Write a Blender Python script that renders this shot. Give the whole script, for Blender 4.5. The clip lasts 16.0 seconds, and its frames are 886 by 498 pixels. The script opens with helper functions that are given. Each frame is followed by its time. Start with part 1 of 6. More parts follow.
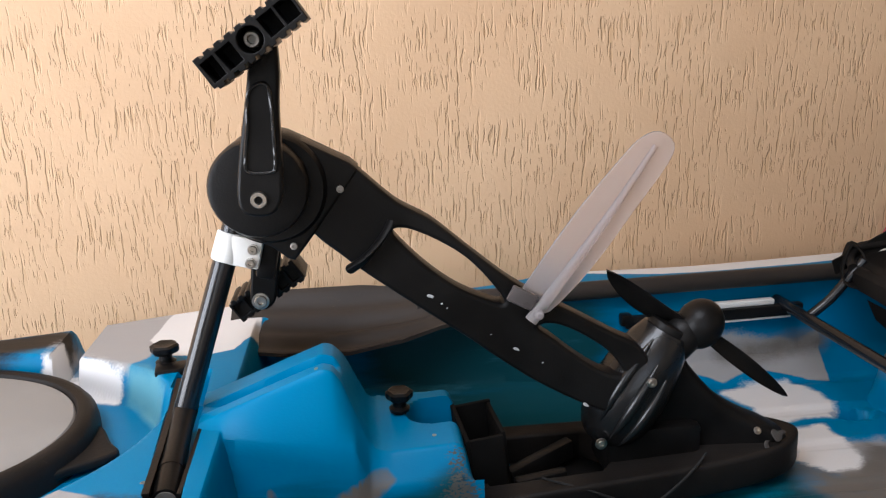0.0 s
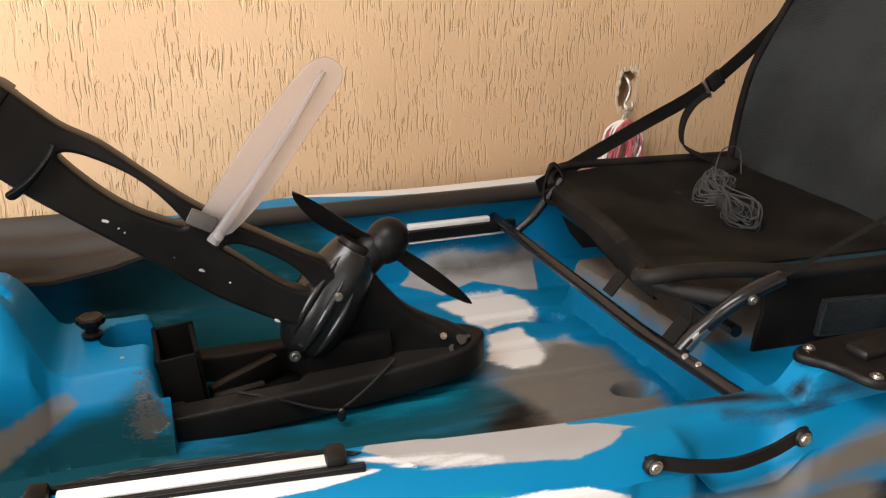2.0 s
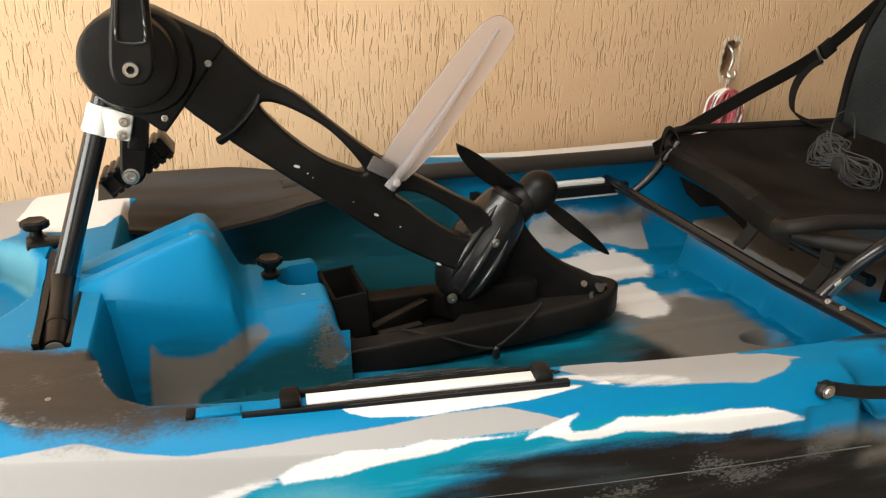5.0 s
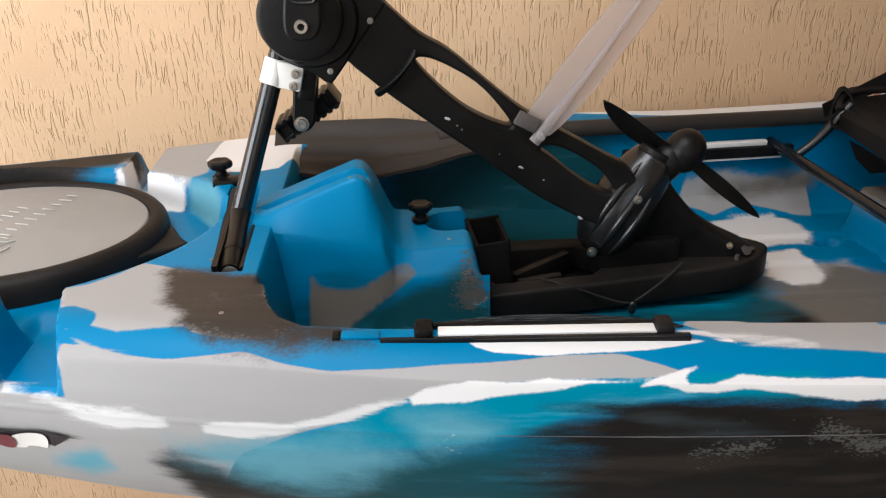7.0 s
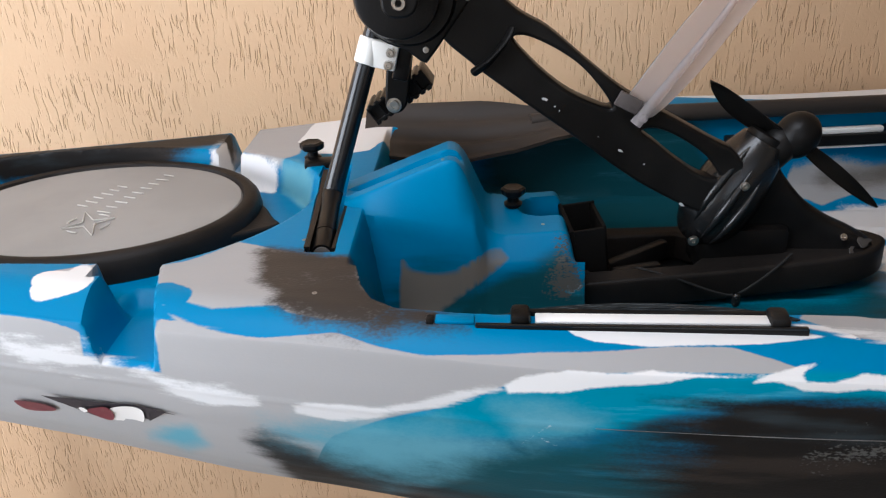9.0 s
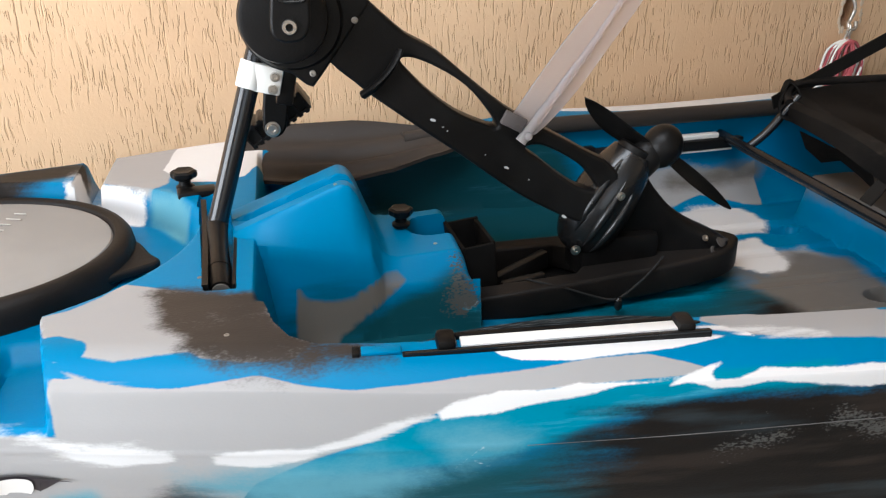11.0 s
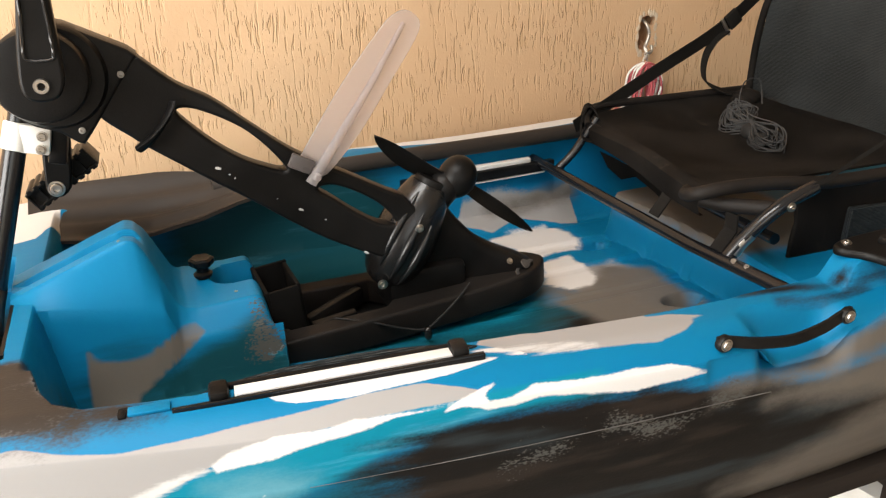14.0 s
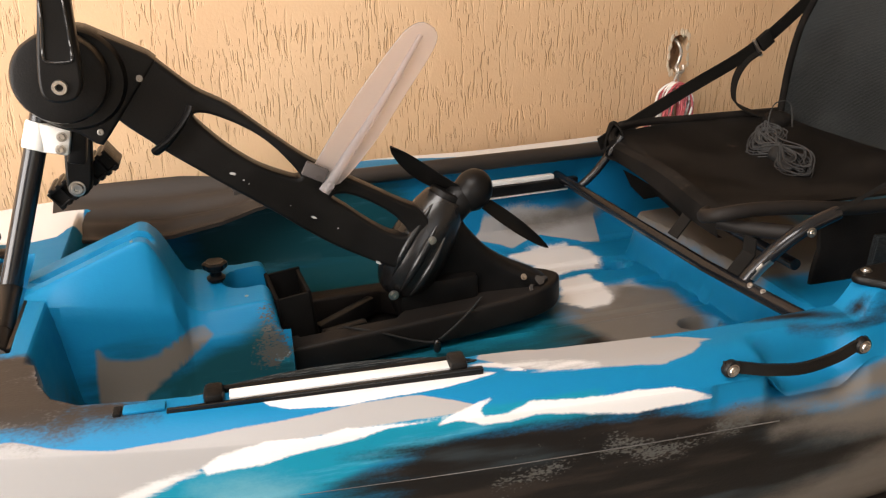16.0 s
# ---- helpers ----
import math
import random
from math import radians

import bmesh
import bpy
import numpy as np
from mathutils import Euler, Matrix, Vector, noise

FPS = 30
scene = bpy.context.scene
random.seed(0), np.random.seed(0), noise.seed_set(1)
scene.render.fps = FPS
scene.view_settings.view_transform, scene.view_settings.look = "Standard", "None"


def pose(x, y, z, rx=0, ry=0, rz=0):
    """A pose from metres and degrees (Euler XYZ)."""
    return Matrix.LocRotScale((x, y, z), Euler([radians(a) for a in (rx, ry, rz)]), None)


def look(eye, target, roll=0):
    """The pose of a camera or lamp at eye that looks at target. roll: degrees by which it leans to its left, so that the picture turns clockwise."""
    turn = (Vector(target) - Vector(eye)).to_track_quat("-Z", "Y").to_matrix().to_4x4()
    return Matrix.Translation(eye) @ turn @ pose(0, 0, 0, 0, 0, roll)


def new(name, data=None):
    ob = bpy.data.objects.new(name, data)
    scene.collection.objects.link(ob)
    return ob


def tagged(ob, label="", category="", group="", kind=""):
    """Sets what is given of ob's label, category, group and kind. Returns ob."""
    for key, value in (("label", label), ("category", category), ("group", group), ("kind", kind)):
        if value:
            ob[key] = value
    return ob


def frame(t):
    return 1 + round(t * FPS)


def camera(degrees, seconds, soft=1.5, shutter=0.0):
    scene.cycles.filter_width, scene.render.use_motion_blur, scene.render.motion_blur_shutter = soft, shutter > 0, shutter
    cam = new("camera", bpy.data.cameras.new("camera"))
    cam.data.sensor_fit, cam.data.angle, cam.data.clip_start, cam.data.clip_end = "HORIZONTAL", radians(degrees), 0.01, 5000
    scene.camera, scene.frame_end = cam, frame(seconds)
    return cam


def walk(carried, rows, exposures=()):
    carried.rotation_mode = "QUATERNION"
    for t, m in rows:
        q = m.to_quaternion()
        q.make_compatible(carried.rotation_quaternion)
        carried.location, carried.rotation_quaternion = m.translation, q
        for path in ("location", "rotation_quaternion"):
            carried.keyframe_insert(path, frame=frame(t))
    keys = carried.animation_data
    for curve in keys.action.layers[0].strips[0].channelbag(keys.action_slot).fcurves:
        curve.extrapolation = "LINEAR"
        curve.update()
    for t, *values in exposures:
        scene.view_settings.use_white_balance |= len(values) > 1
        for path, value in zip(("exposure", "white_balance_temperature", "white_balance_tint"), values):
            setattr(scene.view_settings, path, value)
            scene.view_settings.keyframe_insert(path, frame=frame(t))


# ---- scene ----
cam = camera(58.0, 16.0, soft=1.25)
METRES, EYE, TILT, LEAN, TURN = 1.0, 1.4, -17.0, 0.0, -7.0
PATH = [
    (0, (0.016, -0.012, 1.385), (0.222, 1.902, 0.842), -1.1),
    (0.5, (0.026, -0.023, 1.379), (0.263, 1.899, 0.881), -1.4),
    (1, (0.061, -0.011, 1.405), (0.494, 1.827, 0.744), 0.9),
    (1.5, (0.141, -0.031, 1.408), (0.715, 1.752, 0.708), 1.4),
    (2, (0.184, -0.093, 1.391), (0.791, 1.674, 0.678), 1.5),
    (2.5, (0.14, -0.12, 1.393), (0.724, 1.638, 0.639), 1.2),
    (3, (0.056, -0.118, 1.389), (0.617, 1.644, 0.625), 1.1),
    (3.2, (0.044, -0.131, 1.362), (0.593, 1.654, 0.646), 1.2),
    (5.3, (-0.024, -0.125, 1.369), (0.5, 1.643, 0.594), 1.5),
    (5.5, (-0.038, -0.132, 1.362), (0.458, 1.63, 0.556), 1.7),
    (6, (-0.055, -0.141, 1.365), (0.335, 1.622, 0.504), 1.7),
    (6.5, (-0.031, -0.164, 1.37), (0.237, 1.621, 0.509), 0.7),
    (7, (0.021, -0.185, 1.381), (0.133, 1.62, 0.528), -0.8),
    (7.5, (0.064, -0.196, 1.375), (0.04, 1.614, 0.522), -1.6),
    (8, (0.065, -0.178, 1.363), (-0.027, 1.629, 0.512), -2.5),
    (8.2, (0.061, -0.175, 1.361), (-0.047, 1.628, 0.502), -2.7),
    (10.3, (-0.0981, -0.1398, 1.369), (0.0932, 1.6458, 0.4892), -0.01),
    (10.5, (-0.0991, -0.1388, 1.371), (0.1661, 1.6379, 0.4903), 0.42),
    (11, (-0.0929, -0.1381, 1.3776), (0.2595, 1.6333, 0.5179), -0.02),
    (11.5, (-0.0706, -0.1384, 1.3802), (0.3422, 1.635, 0.5518), -0.58),
    (12, (-0.0503, -0.1427, 1.3808), (0.4216, 1.6236, 0.5709), -0.75),
    (12.5, (-0.029, -0.148, 1.3805), (0.4958, 1.6072, 0.5791), -1.13),
    (13, (-0.0013, -0.1544, 1.3825), (0.5796, 1.5824, 0.5769), -1.34),
    (13.5, (0.0183, -0.1639, 1.3855), (0.6336, 1.562, 0.5828), -1.55),
    (14, (0.0299, -0.1803, 1.3875), (0.6489, 1.5499, 0.599), -1.58),
    (14.5, (0.0476, -0.1928, 1.3896), (0.6693, 1.544, 0.6172), -1.3),
    (15, (0.0638, -0.1918, 1.3838), (0.6864, 1.5467, 0.6164), -0.82),
    (15.5, (0.072, -0.1939, 1.3841), (0.6728, 1.5578, 0.6278), -0.76),
    (16, (0.0682, -0.1909, 1.3823), (0.6002, 1.5844, 0.6299), -0.61),
]
walk(cam, [(t, look(eye, target, roll)) for t, eye, target, roll in PATH], exposures=[(0, -0.3, 5850, 12), (0.5, -0.36, 5850, 12), (1, -0.12, 6000, 11), (1.5, 0.1, 6300, 10), (2, 0.12, 6600, 11), (3, 0.13, 7000, 11), (5.5, -0.02, 6600, 6), (7, -0.3, 6100, 10), (8, -0.58, 5850, 12), (10.5, -0.22, 5750, 8), (12.5, 0.05, 6800, 11), (14.5, 0.17, 6850, 10), (16, 0.08, 6950, 14)])


# ---- world and light ----
world = bpy.data.worlds.new("sky")
scene.world = world
world.use_nodes = True
wn = world.node_tree
sky = wn.nodes.new("ShaderNodeTexSky")
sky.sky_type = "NISHITA"
sky.sun_disc = False
sky.sun_elevation, sky.sun_rotation = radians(40), radians(200)
wn.links.new(sky.outputs[0], wn.nodes["Background"].inputs[0])
wn.nodes["Background"].inputs[1].default_value = 0.12



def area_light(name, m, sx, sy, watts, colour):
    data = bpy.data.lights.new(name, "AREA")
    data.shape, data.size, data.size_y, data.energy, data.color = "RECTANGLE", sx, sy, watts, colour
    ob = new(name, data)
    ob.matrix_world = m
    return ob


# daylight: the wide garage doorway on the bow side, with added fill lamps
area_light("daylight_doorway", look((-2.85, -0.45, 1.15), (0.3, 0.9, 1.0)), 2.3, 2.2, 190, (0.99, 0.975, 0.955))
# weak fill added behind the camera, where no window is seen
area_light("front_fill", look((-0.6, -3.15, 1.95), (-0.3, 1.0, 0.8)), 2.0, 1.5, 10, (0.99, 0.97, 0.955))
# overhead fill added to brighten the well floor, with no such source seen
area_light("overhead_fill", look((-0.65, -0.1, 2.82), (-0.6, -0.02, 0)), 1.6, 1.0, 66, (0.98, 0.975, 0.965))


# ---- materials ----
def links(m):
    m.use_nodes = True
    t = m.node_tree
    return t, t.nodes, t.nodes["Principled BSDF"]


def node(t, kind, **values):
    n = t.nodes.new(kind)
    for k, v in values.items():
        n.inputs[k.replace("_", " ")].default_value = v
    return n


def coords(t, scale=(1, 1, 1), space="Object"):
    c = t.nodes.new("ShaderNodeTexCoord")
    m = t.nodes.new("ShaderNodeMapping")
    m.inputs["Scale"].default_value = scale
    t.links.new(c.outputs[space], m.inputs[0])
    return m.outputs[0]


def mix_colour(t, fac, a, b):
    n = t.nodes.new("ShaderNodeMix")
    n.data_type = "RGBA"
    for sock, v in ((n.inputs[0], fac), (n.inputs[6], a), (n.inputs[7], b)):
        if isinstance(v, bpy.types.NodeSocket):
            t.links.new(v, sock)
        else:
            sock.default_value = v
    return n.outputs[2]


def ramp(t, value, lo, hi):
    n = t.nodes.new("ShaderNodeMapRange")
    n.interpolation_type = "SMOOTHSTEP"
    t.links.new(value, n.inputs[0])
    n.inputs[1].default_value, n.inputs[2].default_value = lo, hi
    return n.outputs[0]


def rgba(c):
    return (*c, 1)


def surface(name, colour, rough=0.5, metal=0.0, grain=200.0, depth=0.1, vary=0.25, dust=None, dust_at=0.62, stretch=(1, 1, 1)):
    """A plain coloured surface with two scales of variation, fine relief and, where given, scuffs of a lighter tone."""
    m = bpy.data.materials.new(name)
    t, nodes, b = links(m)
    co = coords(t, stretch)
    big = node(t, "ShaderNodeTexNoise", Scale=9.0, Detail=4.0)
    fine = node(t, "ShaderNodeTexNoise", Scale=grain, Detail=3.0)
    for n in (big, fine):
        t.links.new(co, n.inputs["Vector"])
    dark = tuple(c * (1 - vary) for c in colour)
    light = tuple(min(1, c * (1 + vary)) for c in colour)
    col = mix_colour(t, ramp(t, big.outputs[0], 0.35, 0.65), rgba(dark), rgba(light))
    if dust:
        wear = node(t, "ShaderNodeTexNoise", Scale=38.0, Detail=8.0, Roughness=0.7)
        t.links.new(co, wear.inputs["Vector"])
        col = mix_colour(t, ramp(t, wear.outputs[0], dust_at, dust_at + 0.12), col, rgba(dust))
    t.links.new(col, b.inputs["Base Color"])
    r = t.nodes.new("ShaderNodeMapRange")
    t.links.new(big.outputs[0], r.inputs[0])
    r.inputs[3].default_value, r.inputs[4].default_value = max(0.02, rough - 0.09), min(1, rough + 0.09)
    t.links.new(r.outputs[0], b.inputs["Roughness"])
    b.inputs["Metallic"].default_value = metal
    b.inputs["Specular IOR Level"].default_value = 0.5 if metal or rough < 0.3 else 0.10 if rough > 0.7 else 0.17
    bump = node(t, "ShaderNodeBump", Strength=depth, Distance=0.002)
    t.links.new(fine.outputs[0], bump.inputs["Height"])
    t.links.new(bump.outputs[0], b.inputs["Normal"])
    return m


BLACK_PLASTIC = surface("black_plastic", (0.0068, 0.0064, 0.0062), 0.38, grain=420, depth=0.14, vary=0.35, dust=(0.035, 0.032, 0.030), dust_at=0.68)
GLOSS_PLASTIC = surface("gloss_plastic", (0.007, 0.007, 0.0072), 0.25, grain=300, depth=0.05, vary=0.3, dust=(0.04, 0.04, 0.04), dust_at=0.7)
DARK_RUBBER = surface("dark_rubber", (0.012, 0.0102, 0.0092), 0.55, grain=350, depth=0.2, vary=0.3, dust=(0.07, 0.06, 0.05), dust_at=0.66)
BROWN_PLASTIC = surface("dusty_plastic", (0.04, 0.034, 0.03), 0.45, grain=260, depth=0.1, vary=0.25, dust=(0.12, 0.1, 0.085), dust_at=0.7, stretch=(0.25, 1, 1))
POLE_PAINT = surface("pole_paint", (0.008, 0.009, 0.011), 0.2, grain=120, depth=0.03, vary=0.2, dust=(0.1, 0.085, 0.07), dust_at=0.74)
RUSTY = surface("dull_steel", (0.30, 0.28, 0.25), 0.5, 0.5, grain=300, depth=0.1, vary=0.3)
SEAM = surface("pale_seam", (0.12, 0.115, 0.11), 0.5, grain=300, depth=0.1, vary=0.3)
STEEL = surface("stainless_steel", (0.52, 0.49, 0.45), 0.33, 1.0, grain=300, depth=0.05, vary=0.12)
WHITE_NYLON = surface("white_nylon", (0.78, 0.77, 0.73), 0.4, grain=250, depth=0.05, vary=0.05, dust=(0.55, 0.52, 0.46), dust_at=0.7)
BLUE_PLASTIC = surface("blue_plastic", (0.0, 0.165, 0.345), 0.42, grain=300, depth=0.06, vary=0.08)
STRIP_WHITE = surface("smudged_white_strip", (0.76, 0.755, 0.74), 0.4, grain=250, depth=0.05, vary=0.04, dust=(0.12, 0.115, 0.11), dust_at=0.66, stretch=(0.4, 1, 1))
GREY_CLIP = surface("smoky_clip", (0.10, 0.088, 0.085), 0.3, grain=250, depth=0.05, vary=0.2)
GREY_LID = surface("grey_lid", (0.27, 0.262, 0.25), 0.55, grain=500, depth=0.12, vary=0.06, dust=(0.33, 0.31, 0.28), dust_at=0.66)
FABRIC = surface("black_fabric", (0.0105, 0.0092, 0.0082), 0.8, grain=700, depth=0.6, vary=0.4, dust=(0.035, 0.028, 0.022), dust_at=0.60)
WEBBING = surface("black_webbing", (0.011, 0.010, 0.009), 0.8, grain=900, depth=0.5, vary=0.2, stretch=(0.4, 1, 1))
CORD = surface("grey_cord", (0.045, 0.046, 0.047), 0.6, grain=900, depth=0.3, vary=0.3)
THIN_CORD = surface("black_cord", (0.02, 0.02, 0.02), 0.7, grain=900, depth=0.3, vary=0.3)
GALVANISED = surface("galvanised_wire", (0.5, 0.48, 0.45), 0.4, 0.9, grain=200, depth=0.1, vary=0.2, dust=(0.3, 0.22, 0.16), dust_at=0.66)
RED_ROPE = surface("red_rope", (0.42, 0.10, 0.11), 0.8, grain=600, depth=0.4, vary=0.35, dust=(0.6, 0.4, 0.38), dust_at=0.6)
SHADED_MASONRY = surface("shaded_masonry", (0.10, 0.085, 0.07), 0.9, grain=120, depth=0.6, vary=0.4)
DARK_WOOD = surface("dark_beam", (0.022, 0.017, 0.014), 0.6, grain=120, depth=0.3, vary=0.4, stretch=(0.2, 1, 1))
CONCRETE = surface("concrete", (0.3, 0.28, 0.25), 0.8, grain=120, depth=0.3, vary=0.15)
PLASTER = surface("plain_plaster", (0.6, 0.5, 0.38), 0.85, grain=90, depth=0.3, vary=0.06)
WORN_GREY = surface("worn_grey", (0.055, 0.050, 0.046), 0.8, grain=300, depth=0.4, vary=0.5)
MATT_BLACK = surface("matt_black", (0.0048, 0.0045, 0.0043), 0.78, grain=400, depth=0.15, vary=0.3)
FLAKE = surface("bare_primer", (0.42, 0.42, 0.42), 0.7, grain=200, depth=0.2, vary=0.2)
CARDBOARD = surface("white_card", (0.75, 0.74, 0.7), 0.6, grain=90, depth=0.05, vary=0.04)
INK = surface("printed_ink", (0.03, 0.03, 0.035), 0.6, grain=90, depth=0.02, vary=0.1)
EMBOSS = surface("pale_emboss", (0.48, 0.47, 0.44), 0.5, grain=300, depth=0.05, vary=0.1)
DECAL_DARK = surface("decal_dark", (0.03, 0.025, 0.03), 0.35, grain=90, depth=0.02, vary=0.1)
DECAL_WHITE = surface("decal_white", (0.8, 0.78, 0.75), 0.35, grain=90, depth=0.02, vary=0.04)
DECAL_RED = surface("decal_maroon", (0.16, 0.03, 0.04), 0.35, grain=90, depth=0.02, vary=0.2)


def mesh_fabric():
    """Woven black mesh of the backrest: two crossed threads."""
    m = bpy.data.materials.new("woven_mesh")
    t, nodes, b = links(m)
    co = coords(t)
    n = node(t, "ShaderNodeTexNoise", Scale=7.0, Detail=4.0)
    t.links.new(co, n.inputs["Vector"])
    cloth = mix_colour(t, ramp(t, n.outputs[0], 0.35, 0.65), rgba((0.012, 0.014, 0.0145)), rgba((0.030, 0.035, 0.037)))
    b.inputs["Roughness"].default_value = 0.75
    b.inputs["Specular IOR Level"].default_value = 0.15
    w = node(t, "ShaderNodeTexWave", Scale=130.0, Distortion=1.5, Detail=1.0)
    w.bands_direction = "Z"
    w2 = node(t, "ShaderNodeTexWave", Scale=130.0, Distortion=1.5, Detail=1.0)
    w2.bands_direction = "Y"
    for x in (w, w2):
        t.links.new(co, x.inputs["Vector"])
    add = t.nodes.new("ShaderNodeMath")
    t.links.new(w.outputs[1], add.inputs[0])
    t.links.new(w2.outputs[1], add.inputs[1])
    t.links.new(mix_colour(t, ramp(t, add.outputs[0], 0.9, 1.7), cloth, rgba((0.055, 0.062, 0.065))), b.inputs["Base Color"])
    bump = node(t, "ShaderNodeBump", Strength=0.8, Distance=0.002)
    t.links.new(add.outputs[0], bump.inputs["Height"])
    t.links.new(bump.outputs[0], b.inputs["Normal"])
    return m


MESH_FABRIC = mesh_fabric()


def clear_plastic():
    m = bpy.data.materials.new("frosted_plastic")
    t, nodes, b = links(m)
    co = coords(t)
    n = node(t, "ShaderNodeTexNoise", Scale=25.0, Detail=5.0)
    t.links.new(co, n.inputs["Vector"])
    b.inputs["Base Color"].default_value = (0.78, 0.735, 0.735, 1)
    b.inputs["Transmission Weight"].default_value = 0.84
    b.inputs["IOR"].default_value = 1.3
    r = t.nodes.new("ShaderNodeMapRange")
    t.links.new(n.outputs[0], r.inputs[0])
    r.inputs[3].default_value, r.inputs[4].default_value = 0.26, 0.46
    t.links.new(r.outputs[0], b.inputs["Roughness"])
    return m


CLEAR = clear_plastic()


def scraped_plaster():
    """Scraped render: upright grooves of broken length in a smooth beige coat."""
    m = bpy.data.materials.new("scraped_plaster")
    t, nodes, b = links(m)
    co = coords(t)
    warp = node(t, "ShaderNodeTexNoise", Scale=9.0, Detail=2.0)
    t.links.new(co, warp.inputs["Vector"])
    lean = t.nodes.new("ShaderNodeVectorMath")
    lean.operation = "MULTIPLY_ADD"
    t.links.new(warp.outputs[1], lean.inputs[0])
    lean.inputs[1].default_value = (0.012, 0.0, 0.0)
    t.links.new(co, lean.inputs[2])
    total = None
    for sx, sz, lo, hi in ((110.0, 15.0, 0.57, 0.66), (160.0, 22.0, 0.57, 0.66), (250.0, 40.0, 0.64, 0.74)):
        mp = t.nodes.new("ShaderNodeMapping")
        mp.inputs["Scale"].default_value = (sx, sz, sx)
        mp.inputs["Location"].default_value = (sx * 0.13, sz * 0.7, 0)
        t.links.new(lean.outputs[0], mp.inputs[0])
        g = node(t, "ShaderNodeTexNoise", Scale=1.0, Detail=2.5, Roughness=0.5)
        t.links.new(mp.outputs[0], g.inputs["Vector"])
        groove = ramp(t, g.outputs[0], lo, hi)
        if total is None:
            total = groove
        else:
            add = t.nodes.new("ShaderNodeMath")
            add.operation = "MAXIMUM"
            t.links.new(total, add.inputs[0])
            t.links.new(groove, add.inputs[1])
            total = add.outputs[0]
    density = node(t, "ShaderNodeTexNoise", Scale=11.0, Detail=4.0)
    t.links.new(co, density.inputs["Vector"])
    mul = t.nodes.new("ShaderNodeMath")
    mul.operation = "MULTIPLY"
    t.links.new(total, mul.inputs[0])
    t.links.new(ramp(t, density.outputs[0], 0.36, 0.58), mul.inputs[1])
    total = mul.outputs[0]
    blot = node(t, "ShaderNodeTexNoise", Scale=3.0, Detail=5.0)
    t.links.new(co, blot.inputs["Vector"])
    base = mix_colour(t, ramp(t, blot.outputs[0], 0.3, 0.7), (0.62, 0.41, 0.245, 1), (0.68, 0.465, 0.285, 1))
    # groove colour slightly darker than the coat, to carry the shade within
    t.links.new(mix_colour(t, total, base, (0.60, 0.392, 0.225, 1)), b.inputs["Base Color"])
    b.inputs["Roughness"].default_value = 0.58
    b.inputs["Specular IOR Level"].default_value = 0.35
    fine = node(t, "ShaderNodeTexNoise", Scale=170.0, Detail=4.0)
    t.links.new(co, fine.inputs["Vector"])
    height = t.nodes.new("ShaderNodeMath")
    height.operation = "MULTIPLY_ADD"
    t.links.new(fine.outputs[0], height.inputs[0])
    height.inputs[1].default_value = -0.16
    t.links.new(total, height.inputs[2])
    bump = node(t, "ShaderNodeBump", Strength=1.0, Distance=0.0020)
    bump.invert = True
    t.links.new(height.outputs[0], bump.inputs["Height"])
    t.links.new(bump.outputs[0], b.inputs["Normal"])
    return m


SCRAPED = scraped_plaster()


